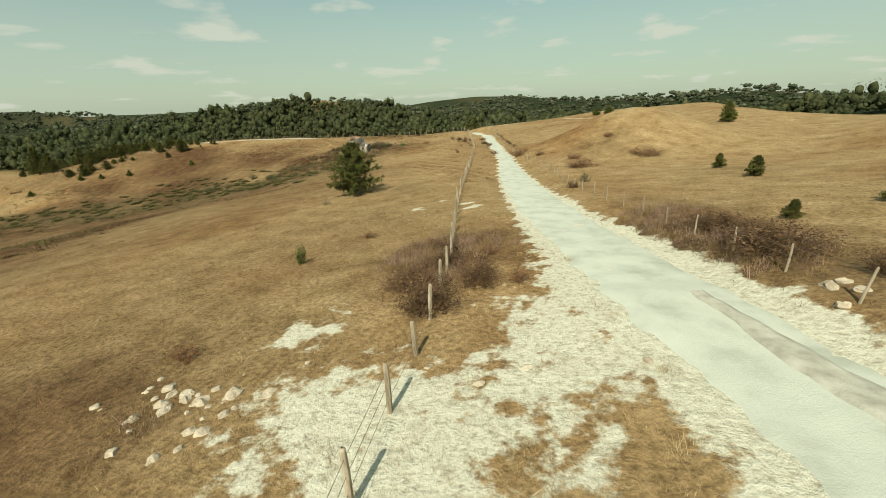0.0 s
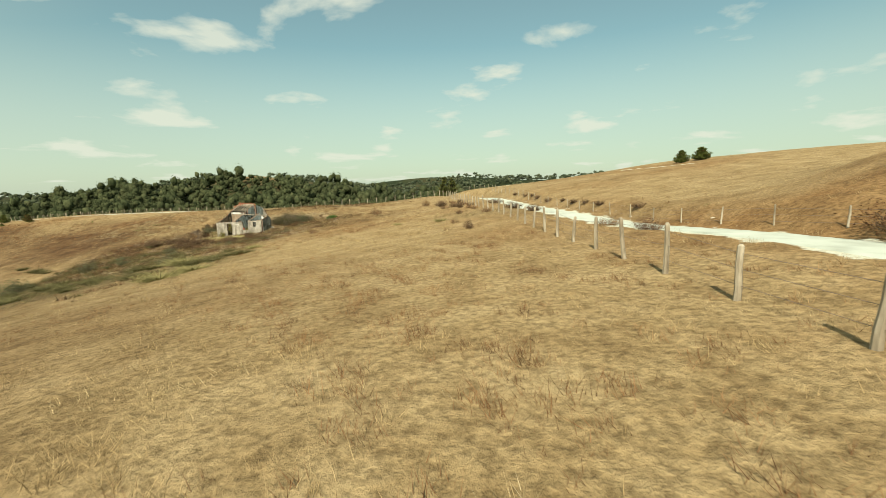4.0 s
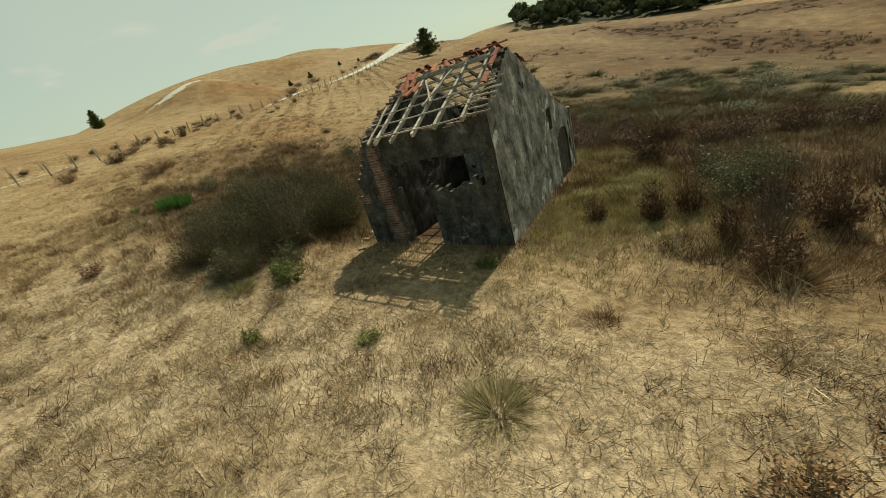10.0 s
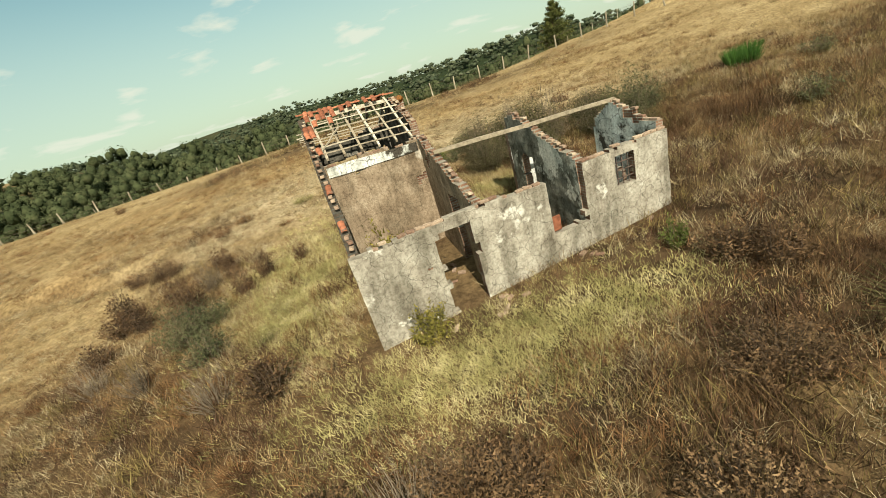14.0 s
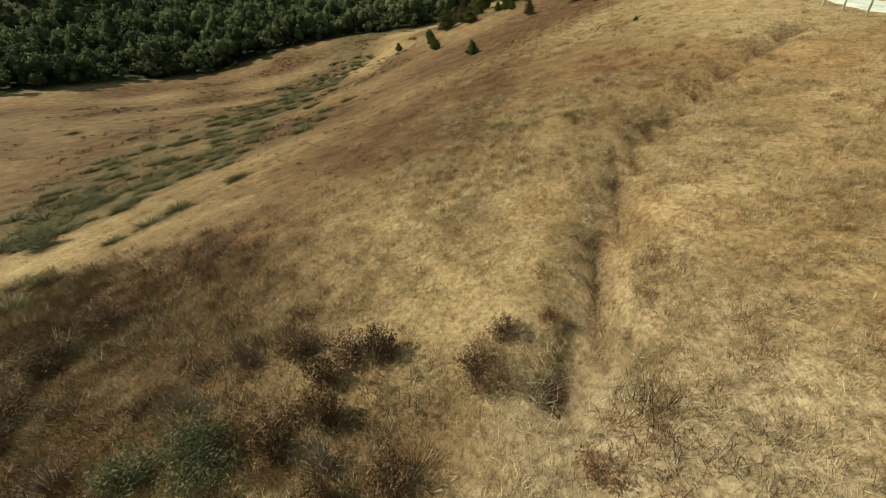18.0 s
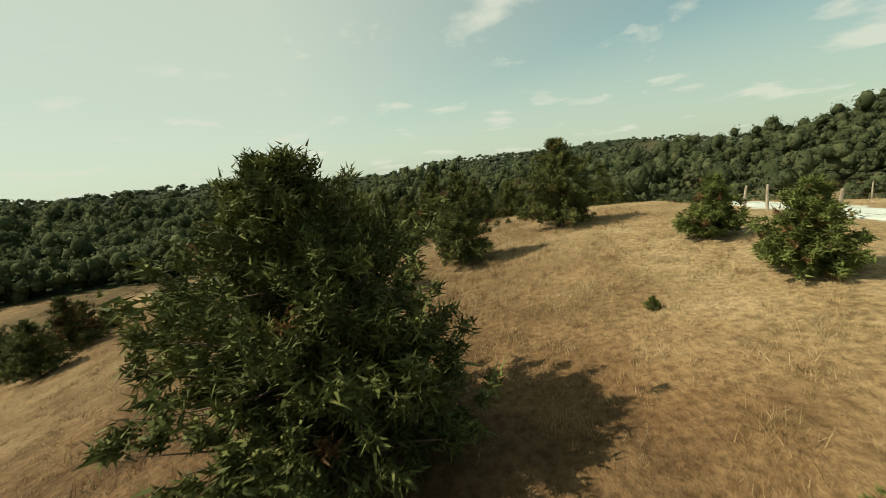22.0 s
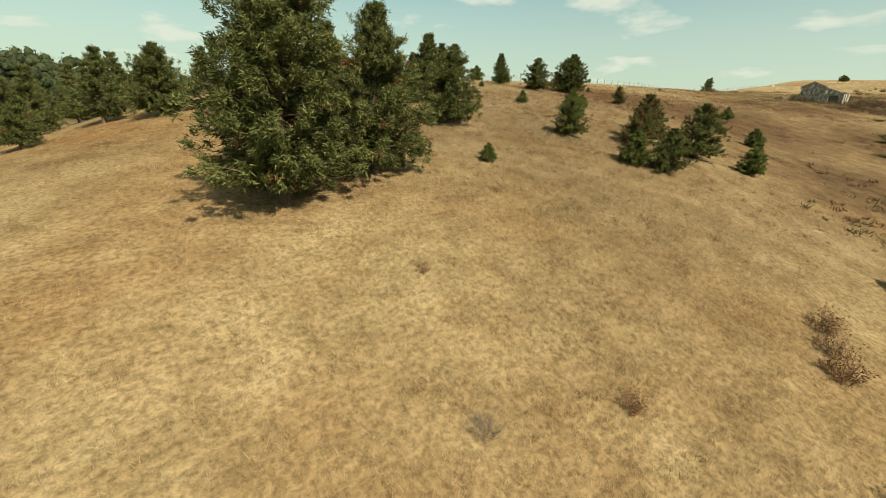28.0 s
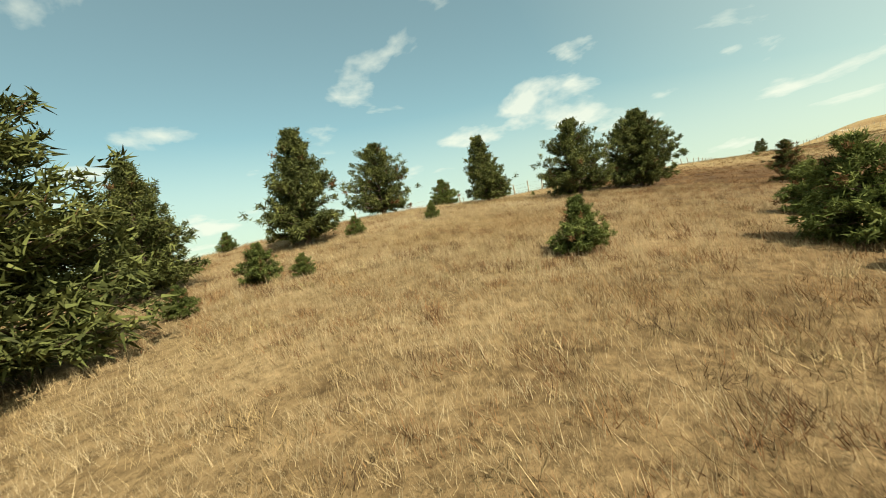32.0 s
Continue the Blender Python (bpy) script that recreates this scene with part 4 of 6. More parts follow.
def wall(name, along, face, lo, hi, top, mats, holes=(), bare=0.0, skip=(), seed=0, ragged=0.10, label="", infill=()):
    """A broken wall on a grid of half bricks and courses. along: 'u' or 'v'; face: the two planes; top: (place, z) along it; mats: low face, high face, bare core.
    holes: (a0, a1, z0, z1, ragged); bare: how much plaster has flaked; infill: (a0, a1, z_spring, z_top) arched recesses."""
    r = np.random.default_rng(seed)
    n = max(1, round((hi - lo) / CELL))
    a = lo + (np.arange(n) + 0.5) * (hi - lo) / n
    da = (hi - lo) / n
    mid = np.full(n, (face[0] + face[1]) / 2)
    g = h_ground(a, mid) if along == "u" else h_ground(mid, a)
    z0 = math.floor((g.min() - 0.45) / COURSE) * COURSE
    tops = np.interp(a, [p[0] for p in top], [p[1] for p in top])
    tops = tops + ragged * (np.array([noise.noise((q * 2.3, seed * 7.7, 0.3)) for q in a]) * 0.8 + r.uniform(-0.4, 0.4, n) * (r.random(n) < 0.5))
    m = int(math.ceil((max(tops) - z0) / COURSE))
    z = z0 + (np.arange(m) + 0.5) * COURSE
    A, Z = np.meshgrid(a, z, indexing="ij")
    solid = (Z < tops[:, None]) & (Z > g[:, None] - 0.45)
    wob = np.array([[noise.noise((q * 3.1, s * 3.1, seed * 3.3)) for s in z] for q in a])
    for a0, a1, b0, b1, rag in holes:
        solid &= ~((A + wob * rag > a0) & (A + wob * rag < a1) & (Z + wob * rag > b0) & (Z - wob * rag < b1))
    flake = np.array([[noise.noise((q * 0.9 + 5, s * 1.1, seed * 1.7)) + 0.5 * noise.noise((q * 3.2, s * 3.2, seed + 9.1)) for s in z] for q in a])
    near_top = np.clip(1 - (tops[:, None] - Z) / 0.22, 0, 1)
    naked = (flake + 0.45 * near_top * wob + 0.25 * near_top > 1.0 - bare)
    depth = np.where(naked, 0.028, 0.0)
    core = naked.copy()
    for a0, a1, spring, crown in infill:
        w = (a1 - a0) / 2
        arch = spring + (crown - spring) * np.sqrt(np.clip(1 - ((A - a0 - w) / w) ** 2, 0, 1))
        inside = (A > a0) & (A < a1) & (Z < arch + 0.06 * wob)
        depth = np.where(inside, 0.07, depth)
        core = core | inside
    co, f, mi = [], [], []

    def quad(p, k):
        i = len(co)
        co.extend(p)
        f.append((i, i + 1, i + 2, i + 3))
        mi.append(k)

    def xyz(q, s, d):
        j = 0.014
        x = noise.noise((q * 2.0 + 3, s * 2.0, seed)) * j + noise.noise((q * 7.0, s * 7.0, seed + 4)) * 0.006
        y = noise.noise((q * 5.0 + 8, s * 5.0, seed)) * 0.016
        return (q + y, d + x, s) if along == "u" else (d + x, q + y, s)

    def d_of(i, k, high):
        return face[1] - depth[i, k] if high else face[0] + depth[i, k] * (1.0 if not infill else 0.0)

    flip = along == "u"
    for i in range(n):
        q0, q1 = lo + i * da, lo + (i + 1) * da
        for k in range(m):
            if not solid[i, k]:
                continue
            s0, s1 = z0 + k * COURSE, z0 + (k + 1) * COURSE
            l, h = d_of(i, k, False), d_of(i, k, True)
            quad([xyz(q0, s0, h), xyz(q1, s0, h), xyz(q1, s1, h), xyz(q0, s1, h)], 2 if core[i, k] else 1)
            quad([xyz(q1, s0, l), xyz(q0, s0, l), xyz(q0, s1, l), xyz(q1, s1, l)], 2 if (core[i, k] and not infill) else 0)
            for di, dk, pa, pb in ((1, 0, (q1, s0), (q1, s1)), (-1, 0, (q0, s1), (q0, s0)), (0, 1, (q1, s1), (q0, s1)), (0, -1, (q0, s0), (q1, s0))):
                ii, kk = i + di, k + dk
                out = not (0 <= ii < n and 0 <= kk < m) or not solid[ii, kk]
                if out:
                    quad([xyz(*pa, l), xyz(*pb, l), xyz(*pb, h), xyz(*pa, h)], 2)
                else:
                    l2, h2 = d_of(ii, kk, False), d_of(ii, kk, True)
                    if h > h2 + 1e-4:
                        quad([xyz(*pa, h2), xyz(*pb, h2), xyz(*pb, h), xyz(*pa, h)], 2)
                    if l < l2 - 1e-4:
                        quad([xyz(*pa, l), xyz(*pb, l), xyz(*pb, l2), xyz(*pa, l2)], 2)
    ob = mesh_of(name, co, f, mats[0], True)
    ob.data.materials.append(mats[1])
    ob.data.materials.append(mats[2])
    ob.data.polygons.foreach_set("material_index", np.array(mi, np.int32))
    ob.parent = house
    if label:
        ob["label"] = label
    # bricks still sitting on the broken top
    prev = None
    for i in range(0, n - 1, 2):
        ks = np.nonzero(solid[i])[0]
        if len(ks) == 0 or r.random() < 0.30:
            continue
        t = z0 + (ks[-1] + 1) * COURSE
        if abs(t - tops[i]) > 0.35 or t < g[i] + 0.3:
            continue
        q = lo + (i + 0.9) * da
        d = (face[0] + face[1]) / 2 + r.uniform(-0.03, 0.03)
        spot = (q, d) if along == "u" else (d, q)
        COPING.append((ob, spot[0], spot[1], t + 0.031, (0 if along == "u" else math.pi / 2) + r.normal() * 0.12, r.normal() * 0.05, 0.8 + 0.4 * r.random()))
    return ob


COPING = []
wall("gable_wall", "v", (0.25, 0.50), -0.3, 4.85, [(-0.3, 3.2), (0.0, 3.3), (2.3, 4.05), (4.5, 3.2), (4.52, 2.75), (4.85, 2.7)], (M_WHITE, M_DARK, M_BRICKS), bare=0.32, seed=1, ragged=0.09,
               holes=[(4.5, 4.85, 2.3, 3.2, 0.2), (2.9, 3.0, 1.9, 2.1, 0.1)], label="cracked whitewashed gable wall with stepped top")
wall("cross_wall", "v", (0.25, 0.50), 4.85, 8.80, [(4.85, 2.79), (8.8, 1.2)], (M_WHITE, M_EARTH, M_BRICKS), holes=[(6.8, 7.6, -2, 1.2, 0.08)], bare=0.28, seed=2, label="stained lean-to wall with an empty doorway")
wall("gable_wall", "v", (3.50, 3.75), -0.35, 5.92, [(-0.6, 3.02), (2.1, 4.2), (4.7, 2.86), (5.92, 2.22)], (M_DARK, M_GREY, M_DARK_BRICKS), holes=[(5.02, 5.55, 1.12, 1.88, 0.03)], bare=0.22, seed=3, ragged=0.04,
               label="dark grey weathered gable wall with flaked patches")
wall("lean_to_wall", "v", (3.48, 3.72), 5.92, 8.80, [(5.92, 2.19), (8.83, 0.98)], (M_EARTH, M_GREY, M_DARK_BRICKS), infill=[(6.0, 7.95, 0.2, 0.77)], holes=[(8.2, 8.42, -0.6, 0.62, 0.25)], bare=0.25, seed=4, ragged=0.05,
     label="grey lean-to wall with a bricked-up arch")
wall("front_wall", "u", (-0.40, -0.15), 0.25, 3.72, [(0.25, 3.1), (1.9, 2.95), (3.75, 3.0)], (M_DARK, M_DARK, M_DARK_BRICKS), holes=[(0.7, 1.68, -2, 2.25, 0.10), (1.6, 3.42, 1.42, 2.22, 0.22)], bare=0.35, seed=5,
     label="front wall in shade-dark render with broken door and window openings")
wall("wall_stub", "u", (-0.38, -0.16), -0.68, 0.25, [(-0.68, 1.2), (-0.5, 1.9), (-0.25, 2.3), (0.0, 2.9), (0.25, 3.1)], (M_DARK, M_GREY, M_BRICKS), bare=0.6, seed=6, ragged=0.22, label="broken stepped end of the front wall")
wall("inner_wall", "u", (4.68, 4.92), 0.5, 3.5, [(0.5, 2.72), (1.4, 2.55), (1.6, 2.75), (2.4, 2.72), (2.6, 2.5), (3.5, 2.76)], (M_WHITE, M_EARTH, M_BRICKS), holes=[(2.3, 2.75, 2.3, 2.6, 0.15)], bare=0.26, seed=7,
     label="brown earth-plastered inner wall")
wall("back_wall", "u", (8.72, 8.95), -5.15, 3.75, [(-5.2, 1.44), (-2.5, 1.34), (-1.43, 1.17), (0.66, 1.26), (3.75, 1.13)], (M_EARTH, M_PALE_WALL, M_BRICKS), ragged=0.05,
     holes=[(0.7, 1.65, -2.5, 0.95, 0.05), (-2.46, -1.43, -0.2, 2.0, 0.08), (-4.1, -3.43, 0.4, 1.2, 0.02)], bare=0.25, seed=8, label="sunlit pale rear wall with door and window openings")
wall("end_wall", "v", (-5.25, -5.02), 6.06, 8.72, [(6.0, 1.2), (6.2, 1.7), (7.0, 2.2), (8.8, 1.5)], (M_GREY, M_WHITE, M_BRICKS), bare=0.38, seed=9, ragged=0.14, label="broken end wall of the annex")
wall("annex_wall", "v", (-2.72, -2.48), 5.05, 8.72, [(5.05, 2.45), (5.4, 2.57), (8.8, 1.36)], (M_WHITE, M_GREY, M_BRICKS), holes=[(5.75, 6.45, -2, 1.3, 0.10)], bare=0.28, seed=10, label="white stained annex wall with an empty doorway")
wall("annex_front_wall", "u", (4.85, 5.05), -5.1, -2.48, [(-5.15, -0.2), (-4.4, 0.25), (-3.7, 0.9), (-3.2, 1.7), (-2.5, 2.2)], (M_WHITE, M_WHITE, M_BRICKS), bare=0.4, seed=11, ragged=0.25, label="stepped broken annex front wall")
wall("partition", "v", (-3.95, -3.82), 6.4, 8.72, [(6.4, 0.2), (7.2, 0.55), (8.7, 0.7)], (M_WHITE, M_WHITE, M_BRICKS), bare=0.3, seed=12, ragged=0.15, label="low white partition")


def bar(name, a, b, w, h, mat, parent, sway=0.0, seed=0, label=""):
    """A slightly bent squared timber from a to b."""
    r = np.random.default_rng(seed)
    a, b = Vector(a), Vector(b)
    d = (b - a).normalized()
    s = d.cross(Vector((0, 0, 1)))
    s = s.normalized() if s.length > 0.1 else Vector((1, 0, 0))
    t = s.cross(d)
    co, f = [], []
    steps = 4
    for k in range(steps + 1):
        p = a.lerp(b, k / steps) + (s * r.normal() + t * r.normal()) * sway * (0.4 if k in (0, steps) else 1)
        j = r.uniform(0.85, 1.15)
        for x, y in ((-1, -1), (1, -1), (1, 1), (-1, 1)):
            co.append(p + s * (x * w / 2 * j) + t * (y * h / 2 * j))
    for k in range(steps):
        for q in range(4):
            f.append((k * 4 + q, k * 4 + (q + 1) % 4, k * 4 + 4 + (q + 1) % 4, k * 4 + 4 + q))
    f += [(3, 2, 1, 0), tuple(steps * 4 + q for q in range(4))]
    ob = mesh_of(name, [tuple(c) for c in co], f, mat, True)
    ob.parent = parent
    if label:
        ob["label"] = label
    return ob


def ridge_z(u):
    return 4.02 + (u - 0.4) * 0.05


roof = bar("roof", (0.55, 2.2, 3.98), (3.55, 2.12, 4.14), 0.11, 0.13, M_STICK, house, 0.01, 1, "bare roof frame with few tiles left")


def front_slope(u, s, lift=0.0):
    """A point on the front roof slope, s from the ridge (0) to the eave (1)."""
    return (u, 2.15 - 2.85 * s, ridge_z(u) + 0.05 - 1.16 * s + lift)


def back_slope(u, s, lift=0.0):
    return (u, 2.15 + 2.75 * s, ridge_z(u) + 0.05 - 1.24 * s + lift)


rr = np.random.default_rng(3)
for u in (0.62, 1.25, 1.95, 2.62, 3.3):
    bar("rafter", front_slope(u, -0.02), front_slope(u + rr.normal() * 0.05, 1.03 + rr.uniform(-0.05, 0.06)), 0.075, 0.09, M_STICK, roof, 0.012, int(u * 100))
for u in (0.62, 1.15, 1.7, 2.25, 2.8, 3.32):
    bar("rafter", back_slope(u, -0.02), back_slope(u + rr.normal() * 0.04, 1.02), 0.07, 0.085, M_STICK, roof, 0.01, int(u * 100) + 1)
for k, s in enumerate((0.12, 0.29, 0.46, 0.62, 0.79, 0.97)):
    bar("batten", front_slope(0.25 if k != 2 else 0.9, s, 0.07), front_slope(3.72 if k != 4 else 2.9, s + rr.normal() * 0.02, 0.07), 0.05, 0.035, M_STICK, roof, 0.012, 60 + k)
for k, s in enumerate((0.14, 0.3, 0.46, 0.62, 0.78, 0.94)):
    bar("batten", back_slope(0.4, s, 0.065), back_slope(3.6, s + rr.normal() * 0.015, 0.065), 0.05, 0.035, M_STICK, roof, 0.012, 80 + k)
for a, b in ((front_slope(1.5, 0.25, 0.12), front_slope(2.1, 0.66, 0.11)), (front_slope(2.3, 0.2, 0.12), front_slope(1.9, 0.7, 0.12)), (front_slope(0.5, 0.5, 0.12), front_slope(0.6, 1.06, 0.1)), (back_slope(2.6, 0.5, 0.1), back_slope(3.5, 0.97, 0.1))):
    bar("fallen_batten", a, b, 0.05, 0.04, M_STICK, roof, 0.01, 5)
for k in range(7):
    bar("eave_batten", front_slope(3.35 + rr.uniform(-0.1, 0.1), 0.55 + 0.075 * k, 0.1), front_slope(3.95 + rr.uniform(-0.1, 0.15), 0.56 + 0.075 * k, 0.1), 0.05, 0.035, M_STICK, roof, 0.01, 120 + k)


def tile_mesh():
    """A curved clay tile, 42 by 17 cm, open below."""
    co, f = [], []
    for y, w in ((-0.21, 0.092), (0.21, 0.075)):
        for k in range(7):
            t = math.pi * (0.08 + 0.84 * k / 6)
            co.append((math.cos(t) * w, y, math.sin(t) * w * 0.75 - 0.02))
        for k in range(7):
            t = math.pi * (0.08 + 0.84 * k / 6)
            co.append((math.cos(t) * (w - 0.013), y, math.sin(t) * (w * 0.75 - 0.013) - 0.02))
    for k in range(6):
        f += [(k, k + 1, 15 + k, 14 + k), (7 + k, 21 + k, 22 + k, 8 + k), (k, 7 + k, 8 + k, k + 1), (14 + k, 15 + k, 22 + k, 21 + k)]
    f += [(0, 14, 21, 7), (6, 13, 27, 20)]
    me = bpy.data.meshes.new("roof_tile")
    me.from_pydata(co, [], f)
    me.materials.append(M_TILE)
    return me


TILE_ME = tile_mesh()


def tile(point, slope, turn=0.0, tilt=0.0):
    ob = new("roof_tile", TILE_ME)
    ob.parent = roof
    ob.matrix_basis = Matrix.Translation(point) @ Matrix.Rotation(turn, 4, "Z") @ Matrix.Rotation(slope, 4, "X") @ Matrix.Rotation(tilt, 4, "Y")


# along the ridge, lying across it
for k in range(11):
    u = 0.45 + k * 0.31
    if k not in (3, 7):
        tile((u, 2.15 + rr.normal() * 0.02, ridge_z(u) + 0.15 + rr.normal() * 0.01), rr.normal() * 0.05, math.pi / 2 + rr.normal() * 0.06)
# verge of the far gable, both slopes, two tiles wide
for s in np.arange(0.05, 1.0, 0.125):
    for w in range(2):
        if rr.random() < 0.45:
            tile(back_slope(3.5 + 0.17 * w - 0.06, s, 0.13 + rr.uniform(0, 0.02)), -0.42, rr.normal() * 0.05, rr.normal() * 0.06)
    if rr.random() < 0.6 and s < 0.6:
        tile(front_slope(3.55, s, 0.13), 0.39, rr.normal() * 0.08, rr.normal() * 0.06)
# the patch left on the back slope below the ridge, and strays
for i in range(5):
    for j in range(3):
        if rr.random() < 0.85 - 0.2 * j:
            tile(back_slope(2.55 + i * 0.175, 0.06 + j * 0.13, 0.125 + rr.uniform(0, 0.02)), -0.42, rr.normal() * 0.06, rr.normal() * 0.06)
for u, s in ((0.75, 0.10), (0.95, 0.12), (0.86, 0.24), (1.05, 0.25), (0.7, 0.26), (1.32, 0.36), (1.6, 0.08), (2.0, 0.07), (1.15, 0.4), (0.95, 0.38)):
    tile(front_slope(u, s, 0.14 + rr.uniform(0, 0.03)), 0.39 + rr.normal() * 0.05, rr.normal() * 0.25, rr.normal() * 0.1)
for u, s in ((1.0, 0.05), (1.3, 0.04), (1.9, 0.05), (2.2, 0.1)):
    tile(back_slope(u, s, 0.14), -0.42, rr.normal() * 0.2, rr.normal() * 0.1)
# verge tiles along the lean-to wall
for v in np.arange(5.0, 8.7, 0.33):
    if rr.random() < 0.25:
        tile((3.6, v, np.interp(v, [4.7, 5.92, 8.83], [2.92, 2.25, 1.04]) + 0.05), -0.42, rr.normal() * 0.08, rr.normal() * 0.1)

# brick pilaster on the gable, with a lichened lump at its head
BRICK_ME = []
for w in range(3):
    bm = bmesh.new()
    bmesh.ops.create_cube(bm, size=1.0)
    r = random.Random(w)
    for v in bm.verts:
        v.co = Vector((v.co.x * 0.235, v.co.y * 0.115, v.co.z * 0.062)) + Vector([r.uniform(-0.008, 0.008) for _ in range(3)])
    bmesh.ops.bevel(bm, geom=bm.edges[:], offset=0.006, segments=1, affect="EDGES")
    me = bpy.data.meshes.new("brick")
    bm.to_mesh(me)
    bm.free()
    me.materials.append(M_BRICK)
    BRICK_ME.append(me)
wall("pilaster", "v", (0.02, 0.26), 2.1, 2.46, [(2.1, 3.8), (2.46, 3.85)], (M_BRICKS, M_BRICKS, M_BRICKS), bare=0.6, seed=21, ragged=0.02, label="bare brick pilaster up the gable")
wall("pier", "v", (0.20, 0.54), -0.55, -0.28, [(-0.6, 2.7), (-0.28, 3.1)], (M_BRICKS, M_BRICKS, M_BRICKS), bare=0.6, seed=22, ragged=0.15, label="broken brick corner pier")
bm = bmesh.new()
bmesh.ops.create_icosphere(bm, subdivisions=3, radius=0.17)
for v in bm.verts:
    v.co = Vector((v.co.x, v.co.y * 1.25, v.co.z * 0.8)) * (1 + 0.35 * noise.noise(v.co * 7.0)) + Vector((0.16, 2.36, 3.90))
part("lichen_lump", bm, M_LICHEN, house, "orange lichen on broken masonry")
bar("beam", (0.45, 6.3, 2.36), (-5.2, 7.0, 2.24), 0.09, 0.10, M_STICK, house, 0.012, 44, "long bleached roof beam")
bar("plaster_band", (0.55, 4.935, 2.50), (3.45, 4.935, 2.56), 0.03, 0.30, M_WHITE, house, 0.004, 43, "strip of whitewash left under the eave")
bar("red_board", (-1.56, 8.84, -0.18), (-1.56, 8.84, 0.22), 0.26, 0.06, M_TILE, house, 0.0, 47, "brick-red board leaning in the opening")
bar("lintel", (0.62, -0.27, 2.28), (3.5, -0.27, 2.25), 0.16, 0.09, M_DARK, house, 0.01, 45)
bar("lintel", (0.38, 6.72, 1.24), (0.38, 7.68, 1.24), 0.18, 0.07, M_STICK, house, 0.004, 46)
for u, z0, z1 in ((-4.10, 0.4, 1.2), (-3.43, 0.4, 1.2)):
    bar("window_frame", (u, 8.84, z0), (u, 8.84, z1), 0.06, 0.06, M_STICK, house, 0.0, 48)
for k in range(3):
    bar("window_bar", (-3.93 + 0.17 * k, 8.84, 0.38), (-3.93 + 0.17 * k, 8.84, 1.22), 0.022, 0.022, M_IRON, house, 0.0, 49)
for k in range(3):
    bar("window_bar", (-4.12, 8.865, 0.55 + 0.22 * k), (-3.41, 8.865, 0.55 + 0.22 * k), 0.022, 0.022, M_IRON, house, 0.0, 50)
bar("window_bar", (3.62, 5.02, 1.5), (3.62, 5.55, 1.5), 0.03, 0.04, M_STICK, house, 0.0, 51)
bar("window_bar", (3.62, 5.29, 1.1), (3.62, 5.29, 1.9), 0.03, 0.04, M_STICK, house, 0.0, 52)
for ob, x, y, z, turn, tip, size in COPING:
    br = new("brick", BRICK_ME[int(abs(x * 31 + y * 17)) % 3])
    br.parent = ob
    br.matrix_basis = Matrix.Translation((x, y, z)) @ Matrix.Rotation(turn, 4, "Z") @ Matrix.Rotation(tip, 4, "Y") @ Matrix.Diagonal((size, 1, 1, 1))
# fallen bricks about the walls
fall = np.random.default_rng(77)
for k in range(46):
    u, v = [(fall.uniform(-1.4, 0.1), fall.uniform(-1.2, 4.8)), (fall.uniform(-4.8, 0.0), fall.uniform(4.2, 5.2)), (fall.uniform(0.8, 3.3), fall.uniform(5.2, 8.4)), (fall.uniform(-4.8, 3.6), fall.uniform(9.1, 9.9))][k % 4]
    c, s = math.cos(H_TURN), math.sin(H_TURN)
    x, y = H_AT[0] + u * c - v * s, H_AT[1] + u * s + v * c
    ob = new("fallen_brick", BRICK_ME[k % 3])
    ob.matrix_basis = Matrix.Translation((x, y, at(x, y) + 0.03)) @ Matrix.Rotation(fall.uniform(0, 6.28), 4, "Z") @ Matrix.Rotation(fall.normal() * 0.3, 4, "X")
    tagged(ob, "weathered fallen brick lying by the ruin", "brick", "fallen bricks round the ruin")

# ---- grass and scrub: stuff ----
TRAIL = [(-84, 138), (-74, 106), (-58, 68), (-44, 36), (-26, 12), (-10, -2), (4, -9), (16, -4), (18, 6), (8, 16), (-6, 15), (-10, 5), (2, -4), (28, -4), (55, -3), (85, -5), (110, -8), (135, -2), (152, 8), (163, 24), (158, 42), (146, 34), (130, 12), (118, 0)]
TRAIL_LINE = catmull(TRAIL, 1.0)


def clear_of(x, y, road=1.9):
    """True where grass may stand: off the road and outside the walls."""
    d, _ = away_from(ROAD_LINE, x, y)
    c, s = math.cos(H_TURN), math.sin(H_TURN)
    u, v = (x - H_AT[0]) * c + (y - H_AT[1]) * s, -(x - H_AT[0]) * s + (y - H_AT[1]) * c
    main = (u > 0.1) & (u < 3.9) & (v > -0.5) & (v < 9.05)
    annex = (u > -5.35) & (u < -2.4) & (v > 4.75) & (v < 9.05)
    return (d > road) & ~main & ~annex


def scatter(n, r, near=9.0, far=30.0, share=0.5):
    """Places about the trail, thinning with the distance from it."""
    k = r.integers(0, len(TRAIL_LINE), n)
    s = np.where(r.random(n) < share, near, far)
    x = TRAIL_LINE[k, 0] + r.normal(size=n) * s
    y = TRAIL_LINE[k, 1] + r.normal(size=n) * s
    return x, y


